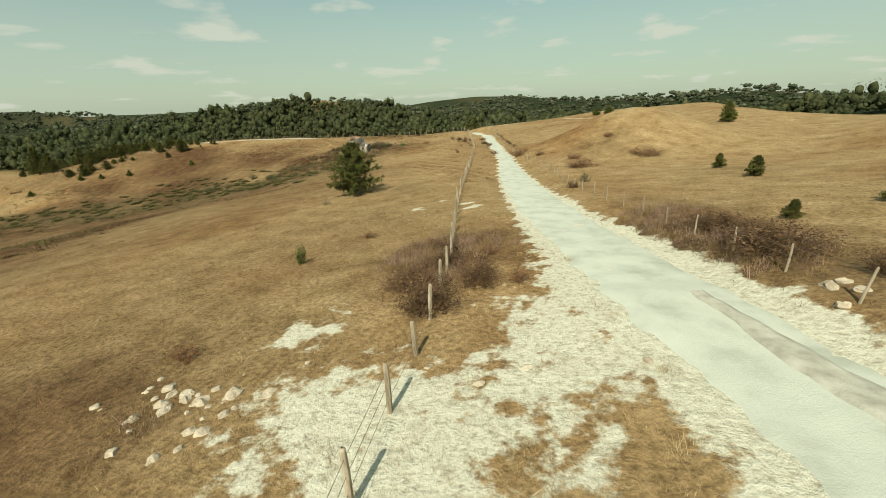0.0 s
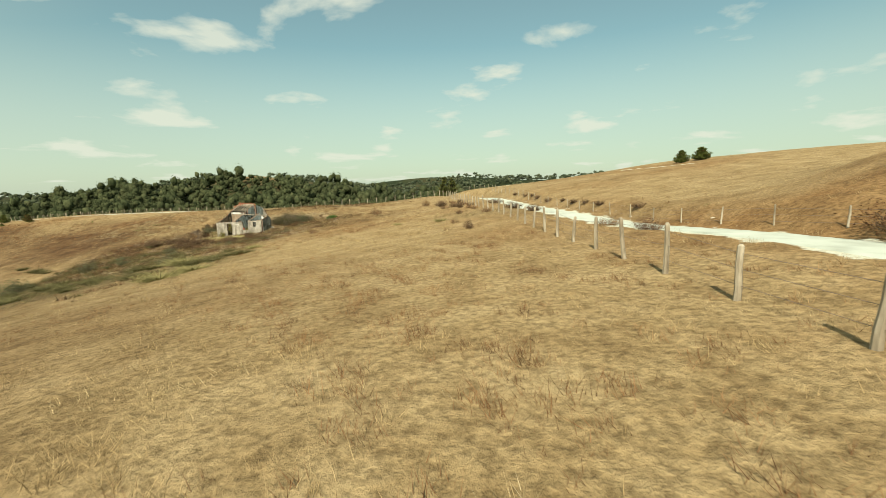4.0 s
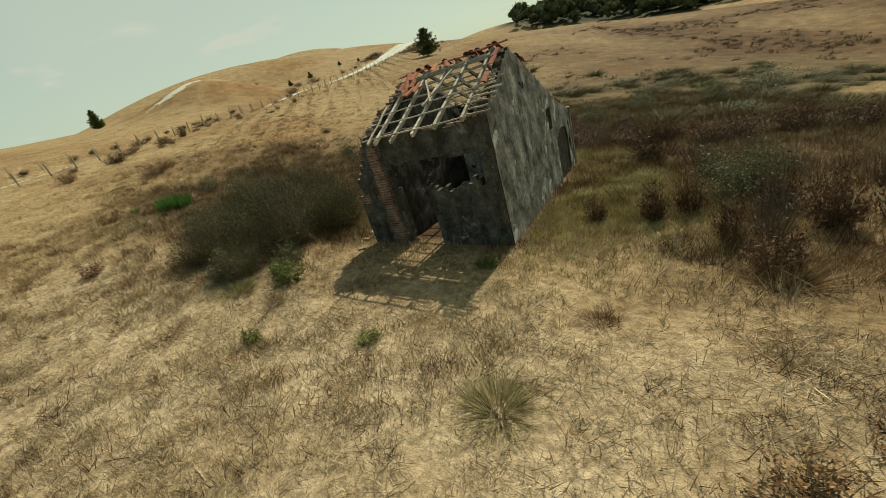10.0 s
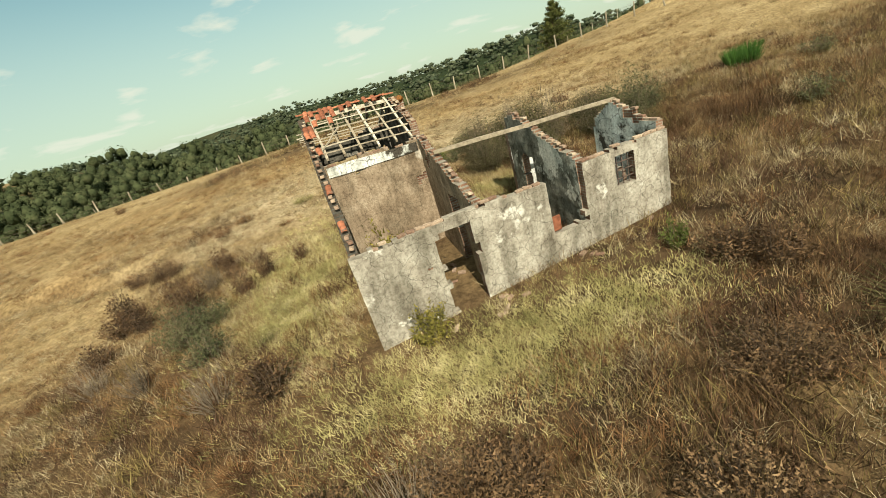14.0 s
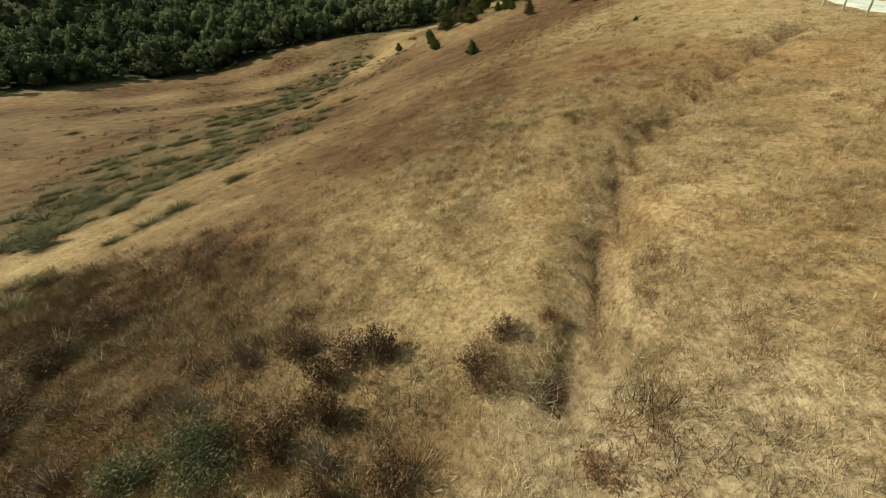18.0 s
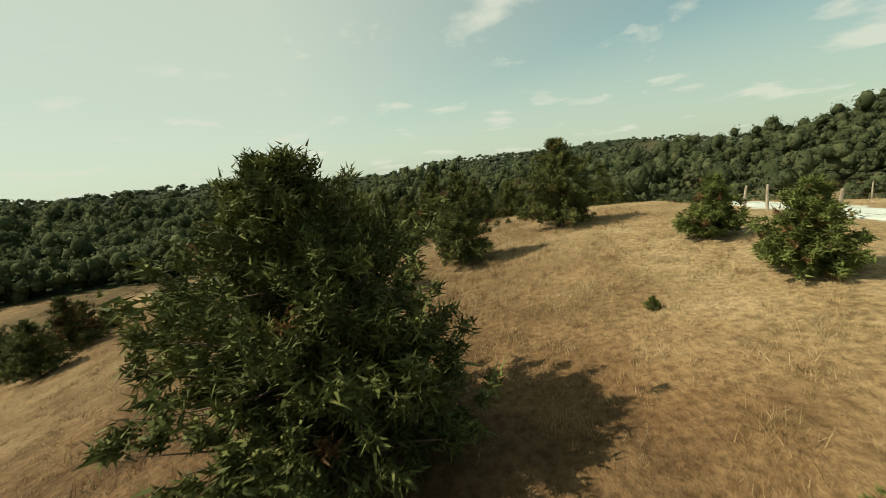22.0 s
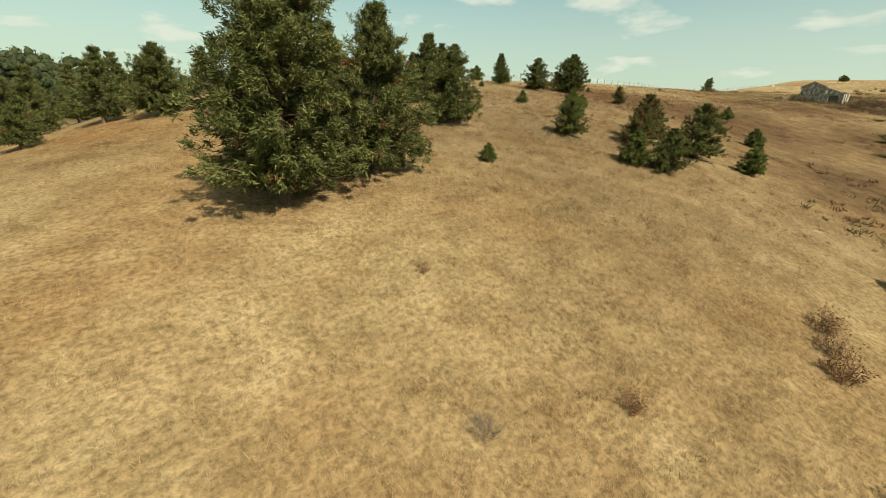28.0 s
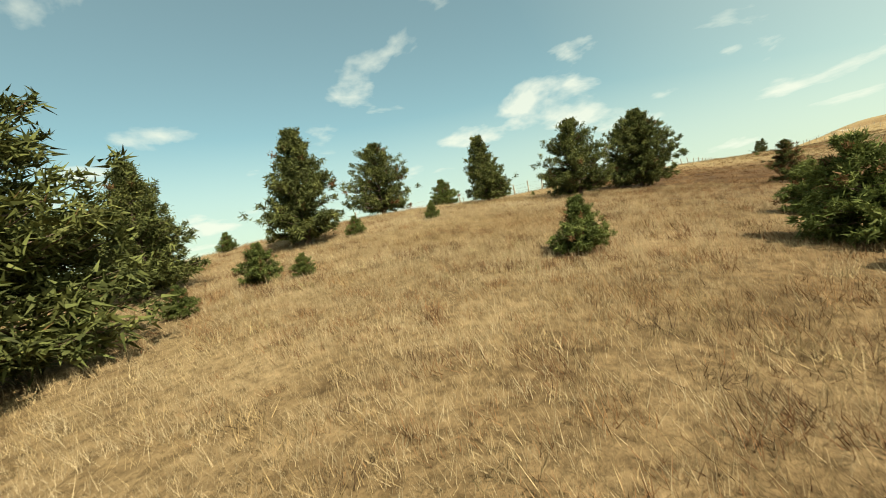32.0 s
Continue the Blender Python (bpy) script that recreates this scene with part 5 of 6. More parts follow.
def grow(name, mat, x, y, tall, count, r, width=0.017, spread_out=0.11, lean=0.26, bend=0.2, wind=(0.16, -0.05)):
    """One mesh of grass: count blades at every place."""
    n = len(x)
    if n == 0:
        return None
    z = height(x, y)
    base = np.repeat(np.stack([x, y, z - 0.03], 1), count, 0) + np.concatenate([r.normal(size=(n * count, 2)) * np.repeat(spread_out * (0.5 + tall), count)[:, None], np.zeros((n * count, 1))], 1)
    d = np.stack([r.normal(size=n * count) * lean + wind[0], r.normal(size=n * count) * lean + wind[1], np.ones(n * count)], 1)
    d /= np.linalg.norm(d, axis=1)[:, None]
    ln = np.repeat(tall, count) * r.uniform(0.6, 1.15, n * count)
    c, f = spikes(base, d, ln, width * (0.7 + ln), r, bend)
    return mesh_of(name, c, f, mat, True)


gr = np.random.default_rng(101)
gxs, gys = scatter(175000, gr, 7.5, 27.0, 0.6)
ok = clear_of(gxs, gys)
gxs, gys = gxs[ok], gys[ok]
ok = gr.random(len(gxs)) > 0.85 * zone_chalk(gxs, gys)
gxs, gys = gxs[ok], gys[ok]
clump = wander(gxs, gys, 0.42) + 0.5 * wander(gxs + 7, gys, 0.23)
ok = gr.random(len(gxs)) < 0.42 + 0.8 * clump
gxs, gys, clump = gxs[ok], gys[ok], clump[ok]
patch = wander(gxs, gys, 2.1) * 0.5 + wander(gys + 30, gxs, 6.5) * 0.7 + 0.30 * wander(gys, gxs + 11, 0.55) + gr.normal(size=len(gxs)) * 0.2
sc, st, gn = zone_scrub(gxs, gys), zone_straw(gxs, gys), zone_green(gxs, gys)
pick = gr.random(len(gxs))
is_scrub = pick < sc * 0.75
is_straw = ~is_scrub & (pick < st * 1.1)
is_green = ~is_scrub & ~is_straw & (pick < gn * 0.6)
rest = ~is_scrub & ~is_straw & ~is_green
is_rust = rest & (patch > 0.42 - 1.1 * zone_rusty_backlit(gxs, gys))
is_pale = (rest & (patch < -1.05) & (gxs > -30)) | is_straw
is_gold = rest & ~is_rust & ~is_pale
tallness = 0.30 + 0.08 * wander(gxs, gys, 3.0) + 0.16 * clump + 0.05 * gr.normal(size=len(gxs))
tallness = np.clip(tallness, 0.14, 0.7)
for gname, mask, mat, high, count, text, cat in (
        ("golden_grass", is_gold, M_STRAW, 1.0, 12, "dry golden knee-high meadow grass", "grass"), ("rusty_grass", is_rust, M_RUST, 1.1, 12, "rust-brown dry seeding grass", "grass"),
        ("pale_grass", is_pale, M_PALE, 0.75, 9, "pale bleached flattened straw", "grass"), ("heath", is_scrub, M_HEATH, 1.35, 9, "dark red-brown heath and dry stalks", "scrub"),
        ("sedge", is_green, M_SEDGE, 1.1, 8, "grey-green sedge in the valley", "grass")):
    ob = grow(gname, mat, gxs[mask], gys[mask], tallness[mask] * high, count, gr, bend=0.32, lean=0.34, width=0.009)
    tagged(ob, text, cat, kind="stuff")

# close fine turf on the last meadow
last = catmull([(163, 40), (157, 44), (150, 42), (144, 35), (137, 25), (128, 12), (119, 0), (110, -9)], 0.5)
pick_at = gr.integers(0, len(last), 46000)
tx, ty = last[pick_at, 0] + gr.normal(size=46000) * 7.5, last[pick_at, 1] + gr.normal(size=46000) * 7.5
tone = wander(tx, ty, 1.7) + 0.5 * gr.normal(size=46000)
for gname, mask, mat, text in (("straw_turf", tone < 0.25, M_TURF, "dense fine pale straw grass on the slope"), ("golden_turf", tone >= 0.25, M_STRAW, "dense fine golden grass on the slope")):
    tagged(grow(gname, mat, tx[mask], ty[mask], np.clip(0.34 + 0.07 * gr.normal(size=mask.sum()), 0.15, 0.6), 11, gr, 0.0055, 0.15, 0.30, 0.25, (0.1, -0.04)), text, "grass", kind="stuff")

# rounded clumps standing out of the grass between the ruin and the pines
kx, ky = scatter(22000, gr, 8.0, 20.0, 0.6)
ok = clear_of(kx, ky) & (kx > -36) & (kx < 128) & (wander(kx, ky, 4.0) + 0.8 * gr.random(len(kx)) > 0.25)
kx, ky = kx[ok], ky[ok]
ex, ey = gr.uniform(-26, 32, 9000), gr.uniform(-22, 3, 9000)
ok = clear_of(ex, ey) & (wander(ex, ey, 1.6) + 0.5 * wander(ex, ey, 4.0) > 0.05)
kx, ky = np.concatenate([kx, ex[ok]]), np.concatenate([ky, ey[ok]])
shade = wander(kx, ky, 1.1) + 0.6 * gr.normal(size=len(kx))
shade = np.where(shade < -0.8, shade, shade + 1.0 * zone_rusty_backlit(kx, ky))
for gname, mask, mat, text in (("rusty_clumps", shade > 0.55, M_RUST, "rust-brown clumps in the dry grass"), ("golden_clumps", (shade <= 0.55) & (shade > -0.6), M_STRAW, "golden clumps in the dry grass"),
                               ("dark_clumps", shade <= -0.8, M_HEATH, "dark brown clumps in the dry grass"), ("bleached_clumps", (shade <= -0.6) & (shade > -0.8), M_PALE, "bleached clumps in the dry grass")):
    ob = grow(gname, mat, kx[mask], ky[mask], np.clip(0.36 + 0.10 * gr.normal(size=mask.sum()), 0.2, 0.7), 40, gr, 0.010, 0.17, 0.38, 0.3, (0.1, -0.05))
    tagged(ob, text, "grass", kind="stuff")

# thick heath round the ruin and along the first fence, with olive stalks and bleached straw among it
dr = np.random.default_rng(202)
n = 110000
hx, hy = dr.uniform(-34, 34, n), dr.uniform(-26, 40, n)
m = n // 6
hx[:m], hy[:m] = dr.uniform(-92, -66, m), dr.uniform(98, 128, m)
ok = (zone_scrub(hx, hy) * (0.75 + 0.6 * wander(hx, hy, 1.7)) > 0.25 + 0.55 * dr.random(n)) & clear_of(hx, hy, 2.4) & (zone_chalk(hx, hy) < 0.5) & ~((np.abs(hx - 0.4) < 5.5) & (np.abs(hy - 10.6) < 1.5)) & ~((np.abs(hx - 5.4) < 1.4) & (np.abs(hy - 4.0) < 4.5))
hx, hy = hx[ok], hy[ok]
kind_of = wander(hx + 9, hy, 1.3) + 0.6 * wander(hx, hy, 3.7) + 0.22 * dr.normal(size=len(hx))
start = hx < -60
kind_of = np.where(start, dr.uniform(-0.45, 0.55, len(hx)), kind_of)
ling = start & (kind_of < 0.0)
high_of = np.clip(0.60 + 0.18 * wander(hx, hy, 2.6) + 0.34 * wander(hx + 3, hy, 0.62) + 0.10 * dr.normal(size=len(hx)), 0.15, 1.25)
front = np.maximum(np.exp(-(((hx - 8.5) / 5.0) ** 2 + ((hy - 8.0) / 6.5) ** 2)), np.exp(-((hx / 6.5) ** 2 + ((hy - 12.5) / 3.2) ** 2)))
kind_of = kind_of + np.where(start, 0.0, 0.32 * front + 0.17)
fawn = ~start & (wander(hx * 1.3, hy + 17, 1.0) + 0.5 * dr.normal(size=len(hx)) + 0.7 * front > 0.42)
for gname, mask, mat, text in (("heather", ling, M_LING, "purple-brown heather along the fence"), ("fawn_thicket", fawn, M_FAWN, "fawn dry stalks bent over among the heath"),
                               ("heath_thicket", (kind_of < 0.10) & ~ling & ~fawn, M_HEATH, "thick dark red-brown heath with upright stalks"),
                               ("olive_thicket", (kind_of >= 0.10) & (kind_of < 0.36) & ~fawn, M_OLIVE, "olive green stalks standing in the heath"),
                               ("straw_thicket", (kind_of >= 0.36) & ~fawn, M_STRAW, "bleached dry stalks among the heath")):
    low = 0.6 if gname in ("fawn_thicket", "straw_thicket") else 1.0
    tagged(grow(gname, mat, hx[mask], hy[mask], high_of[mask] * low, 16, dr, 0.010, 0.14, 0.30 + 0.25 * (1 - low), 0.25, (0.05, -0.03)), text, "scrub", kind="stuff")
# single tufts standing out of the scrub, and bleached tussocks before the ruin
ux, uy = dr.uniform(-20, 34, 9000), dr.uniform(-12, 34, 9000)
ok = (zone_scrub(ux, uy) > 0.25 + 0.5 * dr.random(len(ux))) & clear_of(ux, uy, 2.4) & ~((np.abs(ux - 0.6) < 5.0) & (np.abs(uy - 10.2) < 1.0))
ux, uy = ux[ok], uy[ok]
lot = dr.random(len(ux)) + 0.25 * wander(ux, uy, 2.2)
for gname, mask, mat, high, text in (("straw_tufts", lot < 0.40, M_PALE, 0.75, "bleached straw tufts among the scrub"), ("dark_tufts", (lot >= 0.40) & (lot < 0.64), M_SHADE, 1.0, "dark brown leafless tufts among the scrub"),
                                     ("olive_tufts", (lot >= 0.64) & (lot < 0.74), M_OLIVE, 1.0, "olive green tufts among the scrub"), ("rusty_tufts", lot >= 0.74, M_RUST, 0.9, "rust-red tufts among the scrub")):
    tagged(grow(gname, mat, ux[mask], uy[mask], high * np.clip(0.62 + 0.18 * dr.normal(size=mask.sum()), 0.3, 1.1), 64, dr, 0.014, 0.21, 0.42, 0.35, (0.04, -0.03)), text, "scrub", kind="stuff")
ux, uy = dr.uniform(-9, 40, 6500), dr.uniform(-16, 5, 6500)
ok = clear_of(ux, uy, 2.4) & (zone_scrub(ux, uy) < 0.5) & (zone_straw(ux, uy) + 0.45 * smooth(8, 14, ux) + 0.5 * wander(ux, uy, 1.2) > 0.25 + 0.3 * dr.random(len(ux)))
ux, uy = ux[ok], uy[ok]
pale = dr.random(len(ux)) < 0.75 - 0.4 * smooth(8, 16, ux)
red = ~pale & (dr.random(len(ux)) < 0.3)
for gname, mask, mat, text in (("bleached_tussocks", pale, M_PALE, "floppy bleached tussocks before the ruin"), ("straw_tussocks", ~pale & ~red, M_STRAW, "floppy golden tussocks before the ruin"), ("brown_tussocks", red, M_RUST, "floppy brown tussocks before the ruin")):
    tagged(grow(gname, mat, ux[mask], uy[mask], np.clip(0.50 + 0.14 * dr.normal(size=mask.sum()), 0.2, 0.9), 60, dr, 0.011, 0.19, 0.60, 0.55, (0.1, -0.08)), text, "grass", kind="stuff")
# tussocky sedge over the valley floor
vx, vy = dr.uniform(-30, 155, 15000), dr.uniform(14, 100, 15000)
ok = (zone_green(vx, vy) * (0.8 + 0.8 * wander(vx, vy, 2.3)) > 0.35 + 0.5 * dr.random(len(vx))) & (zone_wood(vx, vy) < 0.3) & (wander(vx, vy, 0.9) > 0.3)
vx, vy = vx[ok], vy[ok]
tagged(grow("valley_tufts", M_TUSSOCK, vx, vy, np.clip(0.75 + 0.2 * dr.normal(size=len(vx)), 0.3, 1.4), 22, dr, 0.035, 0.34, 0.5, 0.3), "grey-green tufts over the valley floor", "grass", kind="stuff")
# low tufts all over the brown slopes beyond the valley
fx, fy = dr.uniform(-20, 195, 12000), dr.uniform(24, 125, 12000)
ok = (wander(fx, fy, 6.0) + 0.6 * wander(fx + 50, fy, 2.2) + 0.25 * dr.normal(size=len(fx)) > 0.42) & (zone_wood(fx, fy) < 0.3) & (zone_scrub(fx, fy) < 0.3) & (away_from(TRAIL_LINE, fx, fy)[0] > 24)
fx, fy = fx[ok], fy[ok]
dark = wander(fy, fx, 3.0) + 0.5 * dr.normal(size=len(fx)) > 0
for gname, mask, mat, text in (("slope_tufts", dark, M_TUSSOCK, "grey-green tufts scattered over the brown slope"), ("slope_heath", ~dark, M_HEATH, "dark heath tufts scattered over the brown slope")):
    tagged(grow(gname, mat, fx[mask], fy[mask], np.clip(0.55 + 0.18 * dr.normal(size=mask.sum()), 0.25, 1.1), 26, dr, 0.05, 0.30, 0.5, 0.3), text, "scrub", kind="stuff")
# fresh green grass by the walls
lx, ly = dr.normal(size=15000), dr.normal(size=15000)
which = dr.integers(0, 4, 15000)
lx = np.choose(which, [5.2 + lx * 0.9, 0.5 + lx * 2.6, -2.0 + lx * 1.2, 6.6 + lx * 1.3])
ly = np.choose(which, [4.0 + ly * 2.6, 10.8 + ly * 0.9, 3.0 + ly * 1.5, 3.8 + ly * 1.8])
ok = clear_of(lx, ly)
tagged(grow("green_grass", M_LUSH, lx[ok], ly[ok], np.clip(0.25 + 0.07 * dr.normal(size=ok.sum()), 0.1, 0.5), 9, dr, 0.022, 0.1, 0.4, 0.3), "fresh yellow-green grass beside the walls", "grass", kind="stuff")

# ---- shrubs and tussocks, each a thing ----
def bush(name, seed, leaf, twig, stems=34, leaves=620, size=0.075, up=0.9, fill=0.85, narrow=0.45, fine=1.0, split=False):
    """A bush one metre high and wide: thin forking stems and many small leaves."""
    r = np.random.default_rng(seed)
    wood, tips = [], []
    stems, leaves, size = int(stems * fine), int(leaves * fine**1.5), size / fine
    for k in range(stems):
        a, o = r.uniform(0, 2 * math.pi), math.sqrt(r.random()) * 0.5
        h = (1 - 0.55 * (o / 0.5) ** 2) * r.uniform(0.55, 1.06)
        end = np.array([math.cos(a) * o, math.sin(a) * o, h])
        base = np.array([math.cos(a) * o * 0.35, math.sin(a) * o * 0.35, -0.05])
        mid = base * 0.5 + end * 0.5 + r.normal(size=3) * 0.04
        wood.append(tube([base, mid, end], [0.008 / fine, 0.005 / fine, 0.002 / fine], 3))
        tips += [(base, mid, end)] * 3
    n = leaves
    pick = r.integers(0, len(tips), n)
    s = r.uniform(1 - fill, 1.05, n)[:, None]
    B, M, E = (np.array([tips[i][j] for i in pick]) for j in range(3))
    c = B * (1 - s) ** 2 + 2 * M * s * (1 - s) + E * s * s + r.normal(size=(n, 3)) * 0.05
    d = r.normal(size=(n, 3)) * 0.6 + (E - B) * up
    d /= np.linalg.norm(d, axis=1)[:, None]
    ln = r.uniform(0.6, 1.5, n) * size
    lc, lf = spikes(c, d, ln, ln * narrow, r, 0.1)
    wc, wf = joined(wood)
    if split:
        root = new(name)
        mesh_of("foliage", lc, lf, leaf, True).parent = root
        mesh_of("stem_tuft", wc, wf, twig, True).parent = root
        return root
    ob = mesh_of(name, np.concatenate([lc, wc]), np.concatenate([lf, wf + len(lc)]), leaf, True)
    ob.data.materials.append(twig)
    ob.data.polygons.foreach_set("material_index", (np.arange(len(lf) + len(wf)) >= len(lf)).astype(np.int32))
    return ob


def tussock(name, seed, mat, count=420, stiff=0.55, width=0.022):
    """A tuft of long blades one metre high and wide, springing from the middle."""
    r = np.random.default_rng(seed)
    a, o = r.uniform(0, 2 * math.pi, count), np.sqrt(r.random(count))
    d = np.stack([np.cos(a) * o * (1 - stiff) * 1.6, np.sin(a) * o * (1 - stiff) * 1.6, 0.55 + 0.6 * r.random(count)], 1)
    d /= np.linalg.norm(d, axis=1)[:, None]
    base = np.stack([np.cos(a) * o * 0.22, np.sin(a) * o * 0.22, np.full(count, -0.05)], 1)
    ln = r.uniform(0.55, 1.1, count)
    c, f = spikes(base, d, ln, np.full(count, width), r, 0.4)
    return mesh_of(name, c, f, mat, True)


def set_out(protos, rows, label, category, group, broad=()):
    """Copies at rows of x, y, height, width; those wider than 1.6 m are copies of the finer-grained broad ones."""
    if broad:
        set_out(broad, [q for q in rows if q[3] > 1.6], label, category, group)
        rows = [q for q in rows if q[3] <= 1.6]
    r = random.Random(len(rows) * 7 + len(label))
    fresh = list(protos)
    for k, row in enumerate(rows):
        x, y = row[:2]
        h, w = (row[2:] + (1.0, 1.4))[:2] if len(row) == 2 else row[2:4]
        p = protos[k % len(protos)]
        m = Matrix.Translation((x, y, at(x, y) - 0.04)) @ Matrix.Rotation(r.uniform(0, 6.28), 4, "Z") @ Matrix.Diagonal((w, w * r.uniform(0.85, 1.15), h, 1))
        if fresh and p in fresh:
            fresh.remove(p)
            ob = p
        else:
            ob = copy_thing(p, Matrix.Identity(4))
        ob.matrix_basis = m
        tagged(ob, label, category, group)
    for p in fresh:
        bpy.data.objects.remove(p)


HEATH = [(-75.6, 119.4, 1.4, 3.0), (-76.8, 116.8, 1.3, 2.4), (-74.4, 114.8, 1.0, 2.6), (-73.8, 117.6, 1.1, 2.4), (-72.8, 111.6, .7, 2.2), (-88.2, 113.0, 1.4, 4.8), (-87.0, 108.4, 1.1, 3.4), (-90.5, 116.0, .9, 2.4), (-78.6, 90.6, .7, 1.3), (-49, 39.8, .8, .9), (-51.1, 24.7, 1, 2.1), (-53.5, 28.5, .8, 2.1), (-47.8, 14.7, .8, 2.3), (-38.6, 8.4, 1.1, 2.2),
         (-42.1, 14.7, .8, 1.8), (-43.6, 17.8, 1.3, 1.3), (13.9, -2.5, .7, 1.1), (12.6, -4, .6, 0.9), (9.4, -.7, 1.1, 1.1), (12.5, -2.2, 1, 1.8), (10.6, 2.7, .6, 1.2), (12.8, 2, 1, 1.5), (12.8, 3.7, .9, 1.4)]
HEATH += [(-53.4, 14.5, .5, 1.3), (-54.8, 19.0, .6, 1.4), (-51.6, 9.5, .5, 1.2), (-57.4, 25.5, .5, 1.4), (-59.4, 31, .5, 1.3), (-49.8, 4.5, .5, 1.2), (-61.6, 37, .5, 1.3), (-56.4, 22.5, .4, 1.0), (-58.4, 28, .4, 1.2), (-52.6, 11.8, .4, 1.0), (9.4, 13.1, 1.3, 2.3), (11.5, 14.2, 1.5, 2.2), (4.8, 12.8, .8, 1.6), (6.2, 13, 1.3, 1.5), (4.6, 15.5, 1.1, 2), (1.6, 13.4, 1, 1.5),
          (2.3, 14.9, 1.1, 2), (6.6, 14.1, .9, 1.5), (-5.3, 11.6, 1.1, 1.4), (6.2, 8.7, 1.2, 1.6), (2.4, 13.2, 1.0, 2.2)]
HEATH += [(5.7, 1.7, .9, .7), (7.1, 1.9, 1.2, .9), (8.8, .6, 1.3, .8), (10.6, 1.6, 1.5, 1.2), (11.8, 2.3, 1.3, 1.0), (7.9, 2.6, 1.3, 1.0), (9.7, 2.6, 1.5, 1.2), (12.9, 1.0, 1.4, 1.2), (13.4, 13.8, 1.2, 2.4), (8.2, 12.0, 1.2, 2.0), (-4.9, 10.8, .9, 1.6), (-1.0, 15.2, 1.1, 2.0), (1.2, 17.2, 1.2, 2.2), (-3.2, 13.6, 1.0, 1.8), (3.6, 17.6, 1.1, 2.0), (-5.2, 15.4, 1.2, 2.2)]
CLUMP = [(-66.4, 108.5, .7, 1.1), (-78.6, 116.6, .7, 1.2), (-76.1, 112.7, .7, 1.2), (-68.4, 124.4, .6, 1.2), (-86.5, 66.5, 1.6, 4.9), (-78.2, 73.3, 1.5, 4.4), (-66.5, 55.2, 1.5, 3.7), (-71, 61.3, .9, 2), (-76.8, 66.5, 1, 2.4), (-81.3, 58.6, .9, 2),
         (-26.4, 5.6, 1.3, 2.2), (-34.5, 3, 1.3, 1.9), (-17.5, 26.3, .8, 1.5), (-48.7, 28.9, .6, 1.2), (-46.6, 34.3, .6, 1), (-45.4, 26.9, .6, 1.2), (-27.5, 7.3, .8, 1.4), (-40.8, 14.8, .7, 1.4), (-23, 19.9, .7, 1.3), (-9.5, -5.1, .7, 1.2)]
CLUMP += [(135, 40.9, 1.2, 1.6), (136.4, 41.6, 1.1, 1.5), (137.8, 42.3, 1.2, 1.6), (142.4, 45, 1.1, 1.5), (125.8, 43, .9, 1.5), (-44.6, 16.0, .6, 1.2), (-43.0, 12.2, .7, 1.3), (-41.6, 11.0, .8, 1.5), (-40.2, 13.4, .5, 1.0), (-45.2, 20.4, .5, 1.0), (-46.4, 22.8, .6, 1.1), (-39.6, 5.2, .6, 1.2), (-0.3, -18.3, .9, .8), (10.3, -4.9, .6, 1.1), (9.3, -6, .6, 1.1), (22.4, -20.6, .7, 1.2), (43.6, -11.6, .5, 1), (37.9, -5.6, .4, .9), (149, 31.8, .35, .9), (146.8, 39.4, .5, 1.1), (-58.5, 44, .7, 1.6), (-60, 48.5, .8, 1.8)]
SAGE = [(-3.4, -3.7, 1.0, 1.5), (-2.2, -2.6, .9, 1.2), (11.5, 35.4, 2.2, 5.5), (-10.3, 31.9, 1.6, 2.7), (-8.9, 20, 1.1, 1.1), (-16.3, 3.5, .9, 1.3), (-9.8, -.9, 1.2, 1.5), (-13.5, 12.2, .9, 1.4), (3.4, 26.3, 1.3, 2.6), (-8.8, 16.2, .8, 1.3), (-12.6, 6.6, .9, 1.5), (31.2, 40.7, 1.6, 4.1), (9.8, 22, .9, 2.8),
        (2.7, 3.5, .9, 1.6), (-.9, 22.6, .9, 1.6), (8.4, 6.1, 1.2, 1.6), (9, 4.1, 1.2, 1.9), (9.4, 4.8, 1.8, 2), (-4.7, 17.3, .8, 1.3), (8.4, 27.9, 2.0, 2.5), (21.7, 32.3, 2.0, 3.4), (1.3, 20.9, 1.5, 2.1), (-79.4, 85.6, 1.1, 1.4), (-9.6, 1.6, 2.3, 2)]
VALLEY = [(50.3, 27.4), (36.7, 33.2), (58.2, 55.5), (64, 90.5), (67.7, 30.2), (61.9, 31), (51.9, 36.8), (47.3, 38), (48.3, 26.7), (45.5, 41.1), (-19.4, 35.3), (-7.6, 26.4), (-7, 32.9), (5.7, 20.2), (8.7, 22.9)]
VALLEY = [(x, y, 1.4, 2.4) for x, y in VALLEY]
vr = random.Random(9)
while len(VALLEY) < 230:
    x, y = vr.uniform(-25, 150), vr.uniform(18, 95)
    mid_line = 40 + 0.2 * (x - 20)
    if abs(vr.gauss(0, 1)) * 16 > abs(y - mid_line) and float(zone_green(np.array([x]), np.array([y]))[0]) > vr.random() * 0.8 and float(zone_wood(np.array([x]), np.array([y]))[0]) < 0.3:
        VALLEY.append((x, y, vr.uniform(0.9, 2.0), vr.uniform(1.4, 3.2)))
while len(VALLEY) < 330:
    x = vr.uniform(-14, 62)
    VALLEY.append((x, 23 + 0.36 * x + vr.gauss(0, 5.5), vr.uniform(0.8, 1.4), vr.uniform(1.3, 2.3)))
